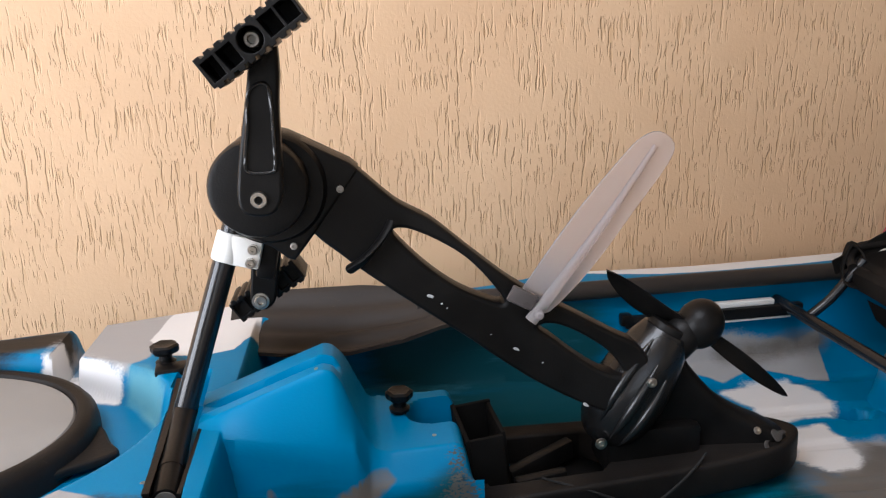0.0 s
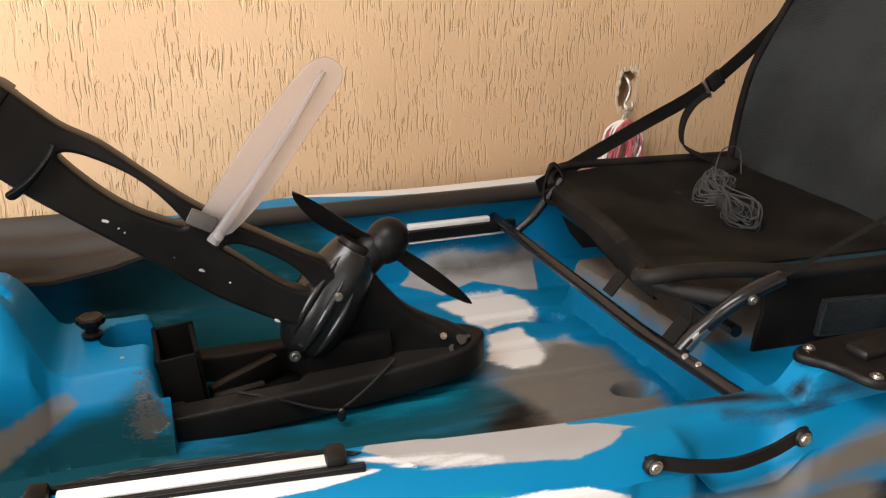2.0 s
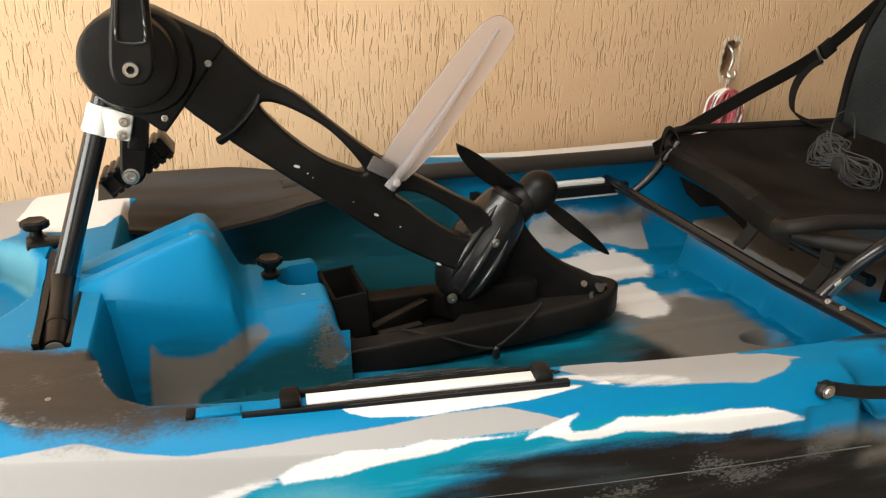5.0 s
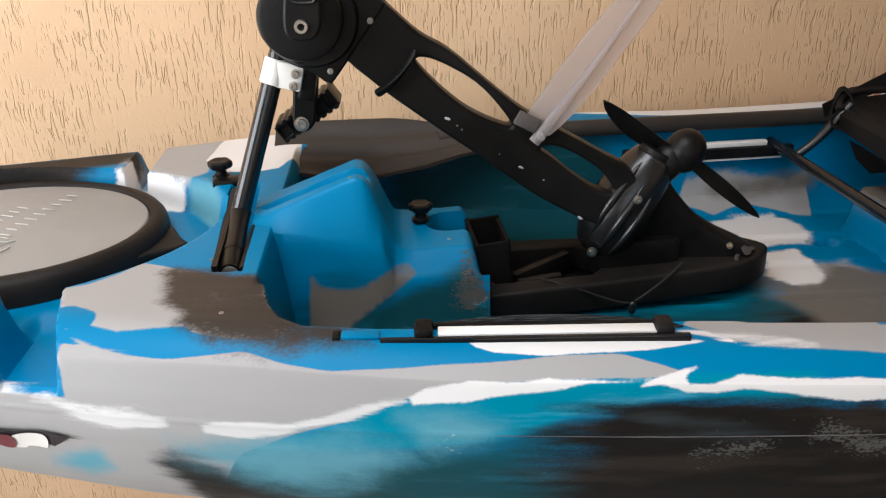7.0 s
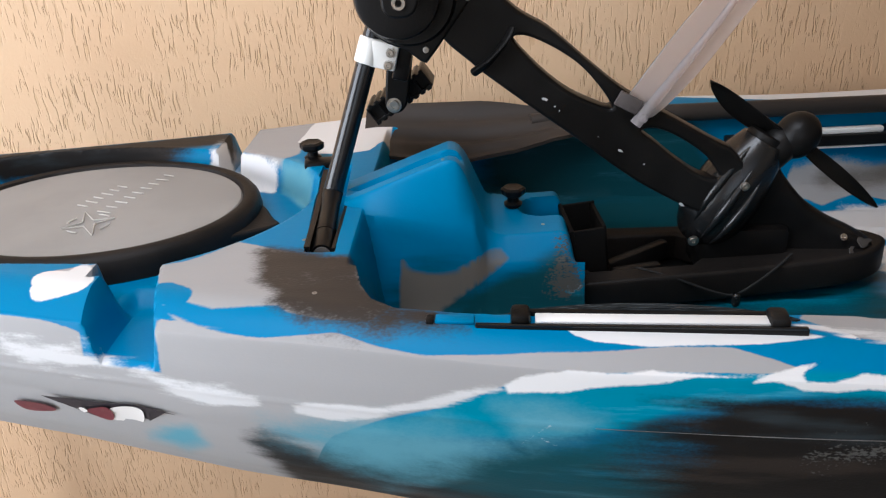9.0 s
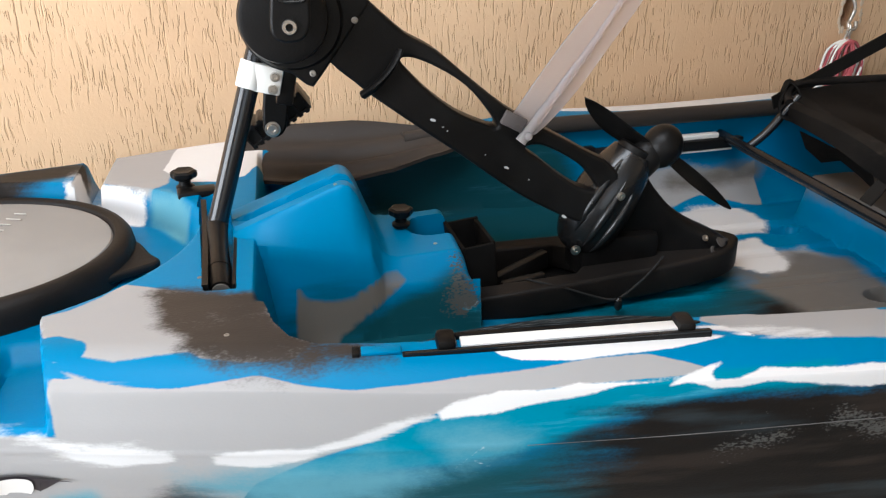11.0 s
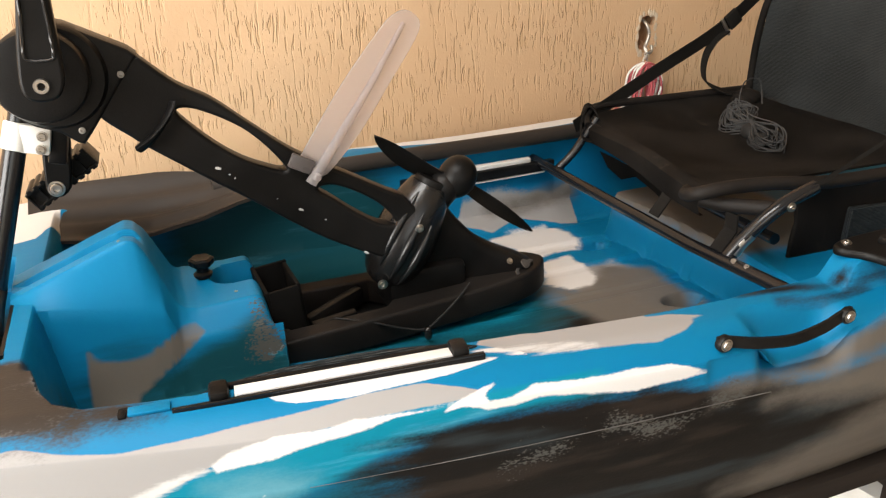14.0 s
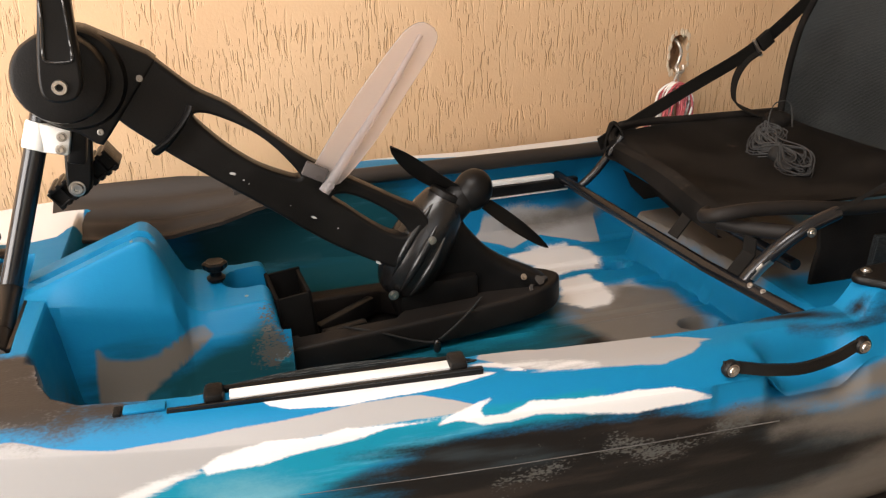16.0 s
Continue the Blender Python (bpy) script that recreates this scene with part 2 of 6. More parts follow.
def camo_plastic():
    """Moulded polyethylene in marbled colours. Each colour fills where its field is below zero; fine noise frays the edges."""
    m = bpy.data.materials.new("marbled_polyethylene")
    t, nodes, b = links(m)
    co = coords(t, (0.55, 1, 1))
    fray = node(t, "ShaderNodeTexNoise", Scale=28.0, Detail=7.0, Roughness=0.62)
    t.links.new(co, fray.inputs["Vector"])
    speck = node(t, "ShaderNodeTexNoise", Scale=420.0, Detail=2.0)
    t.links.new(co, speck.inputs["Vector"])
    streak = node(t, "ShaderNodeTexNoise", Scale=16.0, Detail=4.0, Roughness=0.52)
    t.links.new(coords(t, (0.5, 3, 4)), streak.inputs["Vector"])
    col = (0.0, 0.165, 0.345, 1)
    for name, tone, amount, soft, dots in (
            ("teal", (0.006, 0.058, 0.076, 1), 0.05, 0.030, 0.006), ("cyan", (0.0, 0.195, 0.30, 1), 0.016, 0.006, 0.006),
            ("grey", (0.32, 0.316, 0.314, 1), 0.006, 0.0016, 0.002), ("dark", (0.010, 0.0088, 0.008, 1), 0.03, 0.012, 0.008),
            ("mist", (0.10, 0.29, 0.37, 1), 0.06, 0.030, 0.012), ("soft_grey", (0.14, 0.126, 0.110, 1), 0.04, 0.022, 0.008), ("white", (0.66, 0.655, 0.65, 1), 0.008, 0.0014, 0.002),
            ("blue", (0.0, 0.165, 0.345, 1), 0.008, 0.0018, 0.002), ("brown", (0.040, 0.033, 0.028, 1), 0.035, 0.011, 0.014), ("chalk", (0.56, 0.56, 0.56, 1), 0.050, 0.006, 0.006), ("scuff", (0.075, 0.075, 0.07, 1), 0.10, 0.008, 0.070)):
        a = t.nodes.new("ShaderNodeAttribute")
        a.attribute_name = name
        f = t.nodes.new("ShaderNodeMath")
        f.operation = "MULTIPLY_ADD"
        half = t.nodes.new("ShaderNodeMath")
        half.operation = "SUBTRACT"
        t.links.new((streak if name in ("teal", "cyan", "dark", "chalk") else fray).outputs[0], half.inputs[0])
        half.inputs[1].default_value = 0.5
        t.links.new(half.outputs[0], f.inputs[0])
        f.inputs[1].default_value = amount
        t.links.new(a.outputs["Fac"], f.inputs[2])
        g = t.nodes.new("ShaderNodeMath")
        g.operation = "MULTIPLY_ADD"
        t.links.new(speck.outputs[0], g.inputs[0])
        g.inputs[1].default_value = dots
        t.links.new(f.outputs[0], g.inputs[2])
        inside = ramp(t, g.outputs[0], soft + dots * 0.5, -soft + dots * 0.5)
        if name == "dark":  # cloudy blue-grey streaks within the dark colour
            cloud = node(t, "ShaderNodeTexNoise", Scale=7.0, Detail=5.0, Roughness=0.55)
            t.links.new(coords(t, (0.45, 2, 3)), cloud.inputs["Vector"])
            tone = mix_colour(t, ramp(t, cloud.outputs[0], 0.50, 0.68), tone, (0.026, 0.034, 0.038, 1))
            tone = mix_colour(t, ramp(t, cloud.outputs[0], 0.46, 0.34), tone, (0.024, 0.019, 0.016, 1))
        if name in ("teal", "cyan"):  # pale wisps
            wisp = node(t, "ShaderNodeTexNoise", Scale=9.0, Detail=6.0, Roughness=0.65)
            t.links.new(coords(t, (0.35, 2, 4)), wisp.inputs["Vector"])
            pale = (0.05, 0.17, 0.22, 1) if name == "teal" else (0.10, 0.36, 0.52, 1)
            tone = mix_colour(t, ramp(t, wisp.outputs[0], 0.54, 0.78), tone, pale)
        col = mix_colour(t, inside, col, tone)
    # scuffs
    scuff = node(t, "ShaderNodeTexNoise", Scale=60.0, Detail=6.0, Roughness=0.75)
    t.links.new(coords(t, (0.3, 1, 1)), scuff.inputs["Vector"])
    col = mix_colour(t, ramp(t, scuff.outputs[0], 0.72, 0.8), col, (0.42, 0.42, 0.4, 1))
    t.links.new(col, b.inputs["Base Color"])
    r = t.nodes.new("ShaderNodeMapRange")
    t.links.new(streak.outputs[0], r.inputs[0])
    r.inputs[3].default_value, r.inputs[4].default_value = 0.32, 0.50
    b.inputs["Specular IOR Level"].default_value = 0.13
    t.links.new(r.outputs[0], b.inputs["Roughness"])
    bump = node(t, "ShaderNodeBump", Strength=0.08, Distance=0.002)
    t.links.new(speck.outputs[0], bump.inputs["Height"])
    t.links.new(bump.outputs[0], b.inputs["Normal"])
    return m


CAMO = camo_plastic()


# ---- mesh helpers ----
def finish(name, me, material, parent=None, label="", smooth=True):
    me.materials.clear()
    me.materials.append(material)
    if smooth:
        me.polygons.foreach_set("use_smooth", [True] * len(me.polygons))
        me.set_sharp_from_angle(angle=radians(38))
    ob = new(name, me)
    ob.parent = parent
    return tagged(ob, label=label)


def part(name, bm, material, parent=None, label="", smooth=True):
    """Links a bmesh as one mesh object under a thing or part (whose frames all lie at the world's origin)."""
    bmesh.ops.recalc_face_normals(bm, faces=bm.faces)
    me = bpy.data.meshes.new(name)
    bm.to_mesh(me)
    bm.free()
    return finish(name, me, material, parent, label, smooth)


def thing(name, label, category, group="", kind=""):
    return tagged(new(name), label, category, group, kind)


def curve_through(points, steps=8, closed=False):
    """Catmull-Rom through the points."""
    p = [Vector(q) for q in points]
    n = len(p)
    out = []
    for i in range(n if closed else n - 1):
        if closed:
            a, b, c, d = p[i - 1], p[i], p[(i + 1) % n], p[(i + 2) % n]
        else:
            a, b, c, d = p[max(i - 1, 0)], p[i], p[i + 1], p[min(i + 2, n - 1)]
        for k in range(steps):
            u = k / steps
            out.append(0.5 * ((2 * b) + (c - a) * u + (2 * a - 5 * b + 4 * c - d) * u * u + (3 * b - a - 3 * c + d) * u ** 3))
    if not closed:
        out.append(p[-1])
    return out


def add_tube(bm, points, radius, sides=14, flat=1.0, closed=False, up=(0.03, 0.05, 1)):
    """Sweeps a round or flattened section along the points. radius: a number, or one for each point."""
    pts = [Vector(p) for p in points]
    n = len(pts)
    rad = radius if isinstance(radius, (list, tuple)) else [radius] * n
    rings = []
    upv = Vector(up)
    for i, p in enumerate(pts):
        if closed:
            d = (pts[(i + 1) % n] - pts[i - 1]).normalized()
        else:
            d = (pts[min(i + 1, n - 1)] - pts[max(i - 1, 0)]).normalized()
        side = d.cross(upv)
        if side.length < 1e-4:
            side = d.cross(Vector((1, 0, 0)))
        side.normalize()
        top = side.cross(d).normalized()
        rings.append([bm.verts.new(p + rad[i] * (math.cos(2 * math.pi * k / sides) * side * flat + math.sin(2 * math.pi * k / sides) * top)) for k in range(sides)])
    for i in range(n if closed else n - 1):
        a, b = rings[i], rings[(i + 1) % n]
        for k in range(sides):
            bm.faces.new((a[k], a[(k + 1) % sides], b[(k + 1) % sides], b[k]))
    if not closed:
        bm.faces.new(rings[0])
        bm.faces.new(rings[-1])
    return bm


def tube(points, radius, sides=14, steps=0, **kw):
    return add_tube(bmesh.new(), curve_through(points, steps) if steps else points, radius, sides, **kw)


def band(points, width, thick, across):
    """A flat strap along the points, its width along the direction across."""
    bm = bmesh.new()
    pts = [Vector(p) for p in points]
    ac = Vector(across).normalized()
    prev = None
    for i, p in enumerate(pts):
        d = (pts[min(i + 1, len(pts) - 1)] - pts[max(i - 1, 0)]).normalized()
        w = (ac - d * ac.dot(d)).normalized()
        h = d.cross(w)
        ring = [bm.verts.new(p + w * width / 2 * a + h * thick / 2 * b) for a, b in ((-1, -1), (1, -1), (1, 1), (-1, 1))]
        if prev:
            for k in range(4):
                bm.faces.new((prev[k], prev[(k + 1) % 4], ring[(k + 1) % 4], ring[k]))
        else:
            bm.faces.new(ring)
        prev = ring
    bm.faces.new(prev)
    return bm


def add_lathe(bm, profile, m, sides=32):
    """Turns (radius, height) pairs about the z axis of m."""
    rings = []
    for r, z in profile:
        rings.append([bm.verts.new(m @ Vector((r * math.cos(2 * math.pi * k / sides), r * math.sin(2 * math.pi * k / sides), z))) for k in range(sides)])
    for a, b in zip(rings, rings[1:]):
        for k in range(sides):
            bm.faces.new((a[k], a[(k + 1) % sides], b[(k + 1) % sides], b[k]))
    bm.faces.new(rings[0])
    bm.faces.new(rings[-1])
    return bm


def lathe(profile, m, sides=32):
    return add_lathe(bmesh.new(), profile, m, sides)


def block(sx, sy, sz, m, bevel=0.002):
    bm = bmesh.new()
    bmesh.ops.create_cube(bm, size=1)
    bmesh.ops.scale(bm, vec=(sx, sy, sz), verts=bm.verts)
    if bevel:
        bmesh.ops.bevel(bm, geom=bm.edges[:], offset=bevel, segments=2, affect="EDGES", profile=0.5)
    bmesh.ops.transform(bm, matrix=m, verts=bm.verts)
    return bm


def plate(outline, thick, m, holes=(), bevel=0.003, smooth=0):
    """A flat shape with rounded edges and holes, as a mesh. The outline lies in the x, y plane of m."""
    cu = bpy.data.curves.new("outline", "CURVE")
    cu.dimensions, cu.fill_mode = "2D", "BOTH"
    cu.extrude, cu.bevel_depth, cu.bevel_resolution, cu.offset = thick / 2 - bevel, bevel, 2, -bevel
    for loop in (outline, *holes):
        pts = [(x, y, 0) for x, y in loop]
        if smooth:
            pts = curve_through(pts, smooth, True)
        sp = cu.splines.new("POLY")
        sp.points.add(len(pts) - 1)
        for q, p in zip(sp.points, pts):
            q.co = (p[0], p[1], 0, 1)
        sp.use_cyclic_u = True
    ob = bpy.data.objects.new("outline", cu)
    scene.collection.objects.link(ob)
    me = bpy.data.meshes.new_from_object(ob.evaluated_get(bpy.context.evaluated_depsgraph_get()))
    bpy.data.objects.remove(ob)
    me.transform(m)
    return me


def facing(x, y, z, rx=0, ry=0, rz=0):
    """A frame whose x, y plane is the world's x, z plane, seen from the near side; z of the frame points to the near side."""
    return pose(x, y, z, 90 + rx, ry, rz)


def bolt(parent, at, r=0.006, h=0.004, m=None, label="stainless socket-head bolt", name="bolt"):
    """A domed bolt head with a socket and a washer, its axis along z of m (default: towards the near side)."""
    m = m or facing(*at)
    prof = [(r * 1.4, -0.001), (r * 1.4, 0.0006), (r * 1.15, 0.0008), (r * 1.12, -0.0008), (r * 1.02, -0.0008), (r, h * 0.8), (r * 0.92, h), (r * 0.50, h), (r * 0.44, h * 0.2), (r * 0.2, h * 0.15)]
    if name == "screw":
        prof = [(r, -0.001), (r, h * 0.4), (r * 0.8, h * 0.6), (r * 0.4, h * 0.6), (r * 0.35, 0.0)]
    return part(name, lathe(prof, m, 20), RUSTY if name == "screw" else STEEL, parent, label)


def ellipse_ring(bm, cx, cy, profile, a, b, sides=72):
    """Rings round an ellipse: profile pairs of (how far out of a, b; height)."""
    rings = []
    for o, z in profile:
        rings.append([bm.verts.new((cx + (a + o) * math.cos(2 * math.pi * k / sides), cy + (b + o) * math.sin(2 * math.pi * k / sides), z)) for k in range(sides)])
    for p, q in zip(rings, rings[1:]):
        for k in range(sides):
            bm.faces.new((p[k], p[(k + 1) % sides], q[(k + 1) % sides], q[k]))
    return rings


def along(a, b):
    """A frame at a whose z axis points to b."""
    d = Vector(b) - Vector(a)
    return Matrix.Translation(a) @ d.to_track_quat("Z", "Y").to_matrix().to_4x4()


# ---- the room ----
WALL_TURN = 2.9


def wall_y(x):
    return 1.405 + math.tan(radians(WALL_TURN)) * x


def slab(name, sx, sy, sz, m, material, label, category="wall"):
    ob = part(name, block(sx, sy, sz, Matrix(), 0), material, None, "", False)
    ob.matrix_world = m
    return tagged(ob, label, category, kind="structure")


def wall_behind():
    """The scraped wall, with the broken-out pocket where the iron hook is set."""
    hx, hz = 1.136, 1.100
    hole = [(-0.021, -0.036), (-0.012, -0.044), (0.014, -0.042), (0.024, -0.024), (0.021, 0.006), (0.023, 0.034), (0.012, 0.042), (-0.016, 0.039), (-0.023, 0.012), (-0.025, -0.014)]
    outer = [(-4, -1.3), (4, -1.3), (4, 2.0), (-4, 2.0)]
    me = plate(outer, 0.2, Matrix(), [hole], 0.0005)
    ob = finish("wall_back", me, SCRAPED, None, "", False)
    ob.matrix_world = pose(hx, wall_y(hx) + 0.1, hz, 90, 0, WALL_TURN)
    tagged(ob, "beige wall with scraped vertical groove plaster", "wall", kind="structure")
    # back of the pocket, coloured dark for the shade inside it
    back = part("hole_back", block(0.09, 0.01, 0.13, Matrix(), 0), SHADED_MASONRY, ob, "rough masonry in the broken pocket, darkened for its shade")
    back.matrix_world = pose(hx, wall_y(hx) + 0.085, hz, 0, 0, WALL_TURN)
    back.matrix_parent_inverse = ob.matrix_world.inverted()
    # ragged pale plaster lip round the pocket
    rnd = random.Random(4)
    lip = bmesh.new()
    for (ax, az), (bx, bz) in zip(hole, hole[1:] + hole[:1]):
        for k in range(3):
            u = k / 3 + rnd.uniform(0, 0.2)
            c = Vector((ax + (bx - ax) * u, az + (bz - az) * u, 0)) * rnd.uniform(1.04, 1.18)
            s = rnd.uniform(0.002, 0.005)
            before = set(lip.verts)
            bmesh.ops.create_icosphere(lip, subdivisions=1, radius=1)
            for v in set(lip.verts) - before:
                v.co = Vector((v.co.x * s * rnd.uniform(0.8, 1.3) + c.x, v.co.y * s * 2.0 + c.y, v.co.z * s * 0.35 + 0.1))
    lp = part("plaster_lip", lip, PLASTER, ob, "pale broken plaster edge", False)
    return ob


wall_behind()
slab("floor", 8, 6, 0.1, pose(0, -1.2, -0.20), CONCRETE, "plain grey concrete garage floor", "floor")
# unseen ceiling added to enclose the light, cut open for the overhead fill
ceiling = finish("ceiling", plate([(-4, -3), (4, -3), (4, 3), (-4, 3)], 0.1, Matrix(), [[(-1.5, 0.55), (0.2, 0.55), (0.2, 1.65), (-1.5, 1.65)]], 0.0005), PLASTER, None, "", False)
ceiling.matrix_world = pose(0, -1.2, 2.85)
tagged(ceiling, "unseen plain ceiling with an opening added for the overhead lamp", "ceiling", kind="structure")
slab("wall_stern_side", 0.15, 6, 3.0, pose(3.2, -1.2, 1.3), PLASTER, "plain plastered wall")
# unseen front wall, left open for the added fill lamp
slab("wall_front_a", 1.4, 0.15, 3.0, pose(-2.4, -3.3, 1.3), PLASTER, "plain plastered wall beside the added front opening")
slab("wall_front_b", 1.6, 0.15, 3.0, pose(2.3, -3.3, 1.3), PLASTER, "plain plastered wall beside the added front opening")
slab("wall_front_sill", 3.2, 0.15, 0.8, pose(-0.1, -3.3, 0.4), PLASTER, "plain plastered wall under the added front opening")
# bow side: a wide doorway lets the daylight in
slab("wall_bow_side_a", 0.15, 0.8, 3.0, pose(-3.0, 1.2, 1.3), PLASTER, "plain plastered wall beside the doorway")
slab("wall_bow_side_b", 0.15, 1.6, 3.0, pose(-3.0, -2.5, 1.3), PLASTER, "plain plastered wall beside the doorway")
slab("ground", 60, 60, 0.1, pose(0, 0, -0.32), CONCRETE, "plain concrete yard outside", "ground")


# ---- the kayak hull: plan, sheer and deck as functions of place ----
XK = np.array([-1.5, -1.2, -0.9, -0.7, -0.5, -0.38, -0.25, -0.1, 0.1, 0.3, 0.5, 0.8, 1.1, 1.5, 1.9, 2.1])
YN = np.array([0.82, 0.745, 0.675, 0.63, 0.585, 0.562, 0.532, 0.507, 0.482, 0.466, 0.457, 0.455, 0.465, 0.52, 0.68, 0.86])
YF = np.array([0.84, 0.935, 1.03, 1.085, 1.15, 1.19, 1.23, 1.265, 1.305, 1.325, 1.345, 1.375, 1.40, 1.39, 1.25, 0.96])
XG = np.array([-1.5, -0.9, -0.4, -0.17, 0.05, 0.31, 0.6, 0.8, 1.0, 1.5, 2.1])
ZG = np.array([1.0, 0.965, 0.952, 0.955, 0.942, 0.938, 0.927, 0.927, 0.93, 0.93, 0.95])


def soft_interp(x, xs, ys, spread=0.05):
    return sum(np.interp(x + d, xs, ys) for d in (-spread, -spread / 2, 0, spread / 2, spread)) / 5


def step(lo, hi, x):
    u = np.clip((x - lo) / (hi - lo), 0, 1)
    return u * u * (3 - 2 * u)


def near_edge(x):
    return soft_interp(x, XK, YN)


def far_edge(x):
    return soft_interp(x, XK, YF)


def sheer(x):
    return soft_interp(x, XG, ZG)


FLOOR_Z = 0.778


def deck(x, y):
    """Height of the moulded deck at a place in the plan."""
    g = sheer(x)
    near, far = y - near_edge(x), far_edge(x) - y
    z = g - 0.024 * np.clip(1 - near / 0.05, 0, 1) ** 2 - 0.016 * np.clip(1 - far / 0.015, 0, 1) ** 2 + 0.018 * step(0.13, 0.08, far) * step(0.2, 0.4, x)
    # round hatch recess
    b = np.where(y < 0.885, 0.262, 0.195)
    e = np.sqrt(((x + 0.54) / 0.315) ** 2 + ((y - 0.885) / b) ** 2)
    e = np.maximum(e, np.where(x < -0.44, 1.0 + (0.668 - y) / 0.2, 0))
    z = z + (0.902 - z) * step(1.03, 0.95, e) * step(0.0, -0.02, x + 0.15)
    # drain notches through both gunwales beside the hatch
    right = -0.366 + (0.65 - y) * 0.24
    n1 = step(-0.428, -0.412, x) * step(right + 0.002, right - 0.006, x) * step(0.70, 0.67, y)
    z = z + (0.884 - z) * n1 * 0.98
    n2 = step(-0.418, -0.408, x) * step(-0.374, -0.384, x) * step(1.02, 1.05, y)
    z = z + (0.90 - z) * n2
    # cockpit well
    inner_near = np.interp(x, [-0.136, -0.125, -0.11, -0.083, 0.0, 0.37, 0.42, 0.62, 0.8, 1.6], [0.645, 0.600, 0.570, 0.552, 0.546, 0.546, 0.54, 0.538, 0.545, 0.6])
    inner_far = np.interp(x, [-0.15, -0.06, 0.0, 0.15, 0.4, 0.8, 1.6], [1.17, 1.185, 1.195, 1.21, 1.235, 1.29, 1.29])
    slope = np.interp(x, [-0.16, -0.10, 0.0, 0.05], [0.03, 0.03, 0.028, 0.024])
    inside = step(0.0, 1.0, (y - inner_near) / slope) * step(0.0, 0.03, inner_far - y) * step(-0.149, -0.118, x) * step(1.62, 1.58, x)
    floor = FLOOR_Z + 0.02 * step(0.35, 0.05, x) + 0.012 * step(0.12, 0.02, y - inner_near) + 0.03 * step(0.10, 0.0, inner_far - y)
    # lengthwise ribs of the floor
    rib = step(0.6, 0.9, np.cos((y - 0.66) * 2 * math.pi / 0.105)) * step(0.42, 0.5, x)
    floor = floor - 0.005 * rib
    for sx, sy in ((0.782, 1.060), (0.800, 0.800)):
        floor = floor - 0.035 * step(0.024, 0.014, np.hypot((x - sx) * 0.6, y - sy))
    # seat riser with a rounded far end
    dx, dy = x - soft_interp(y, np.array([0.6, 0.755, 0.854, 0.965, 1.056, 1.119]), np.array([0.915, 0.912, 0.907, 0.897, 0.882, 0.872])), y - 1.08
    corner = np.where(dy > 0, np.hypot(np.minimum(dx, 0) / 1.2, dy), -np.minimum(dx, 0) / 1.2)
    riser = step(0.044, 0.026, corner)
    floor = floor + (0.862 - floor) * riser
    z = z + (floor - z) * inside
    # console with two ridges and a shelf
    top = soft_interp(x, np.array([-0.3, -0.176, -0.048, -0.034, -0.022, -0.012, 0.009, 0.016, 0.026, 0.04, 0.12, 0.128, 0.136, 0.15]), np.array([0.950, 0.955, 1.006, 1.011, 1.008, 0.992, 0.932, 0.912, 0.902, 0.899, 0.903, 0.898, 0.87, 0.70]), 0.003)
    yn = np.interp(x, [-0.15, -0.02, 0.03, 0.13], [0.832, 0.832, 0.836, 0.838])
    yf = np.interp(x, [-0.15, -0.02, 0.03, 0.13], [0.912, 0.912, 0.985, 0.985])
    d = np.minimum(y - yn, yf - y)
    crease = np.interp(x, [-0.18, -0.143, 0.0, 0.016, 0.13], [0.950, 0.947, 0.919, 0.868, 0.868])
    slot = step(0.851, 0.856, y) * step(0.876, 0.871, y) * step(-0.19, -0.17, x) * step(-0.012, -0.03, x)
    top = top - 0.02 * slot
    cup = step(0.036, 0.028, np.hypot(np.maximum(x - 0.1, 0) * 0.2 + np.minimum(x - 0.1, 0), y - 0.928))
    top = top - 0.05 * cup
    face = np.interp(d, [-0.028, -0.003, 0.0], [0, 0.945, 1])
    zt = np.where(d > -0.028, crease + (top - crease) * np.clip(face, 0, 1), floor + (crease - floor) * np.clip((d + 0.042) / 0.014, 0, 1))
    zt = np.where(y > yf - 0.06, np.where(d > -0.02, floor + (top - floor) * step(-0.02, 0.0, d), floor), zt)
    z = np.where((x > -0.2) & (x < 0.15) & (y > 0.7) & (y < 1.1), np.maximum(z, zt), z)
    # trough for the support pole
    tr = step(0.0185, 0.0150, np.abs(x + 0.1845 + (y - 0.69) * 0.075) - (y - 0.69) * 0.012) * step(0.680, 0.687, y) * step(0.985, 0.97, y)
    z = z - 0.045 * tr * (1 - inside)
    # finger recess behind the side handle
    rec = step(0.640, 0.680, x) * step(0.795, 0.745, x) * step(0.060, 0.022, near)
    z = z - 0.032 * rec
    # raised block by the seat
    blk = step(0.80, 0.835, x - (y - 0.5) * 0.15) * step(0.035, 0.05, near) * step(0.15, 0.14, near)
    z = z + 0.034 * blk * (1 - inside)
    return z


# ---- marbled colours: strokes laid over the hull ----
STROKES = {}


def stroke(colour, radius, *points):
    STROKES.setdefault(colour, []).append((np.array(points, float), radius))


PATCHES = {}
EDGES = {}


def patch(colour, low, high, *outline, blur=1.0):
    """A patch of colour with this outline in the plan, on surfaces between two heights. blur: how many times softer its edge is."""
    PATCHES.setdefault(colour, []).append((2, low, high, np.array(outline), 1 / blur))


def flank(colour, blur, *outline):
    """A patch on the near side and its shoulder, with this outline in x and girth (height, running on over the shoulder)."""
    PATCHES.setdefault(colour, []).append((3, 0.4, 0.62, np.array(outline), 1 / blur))


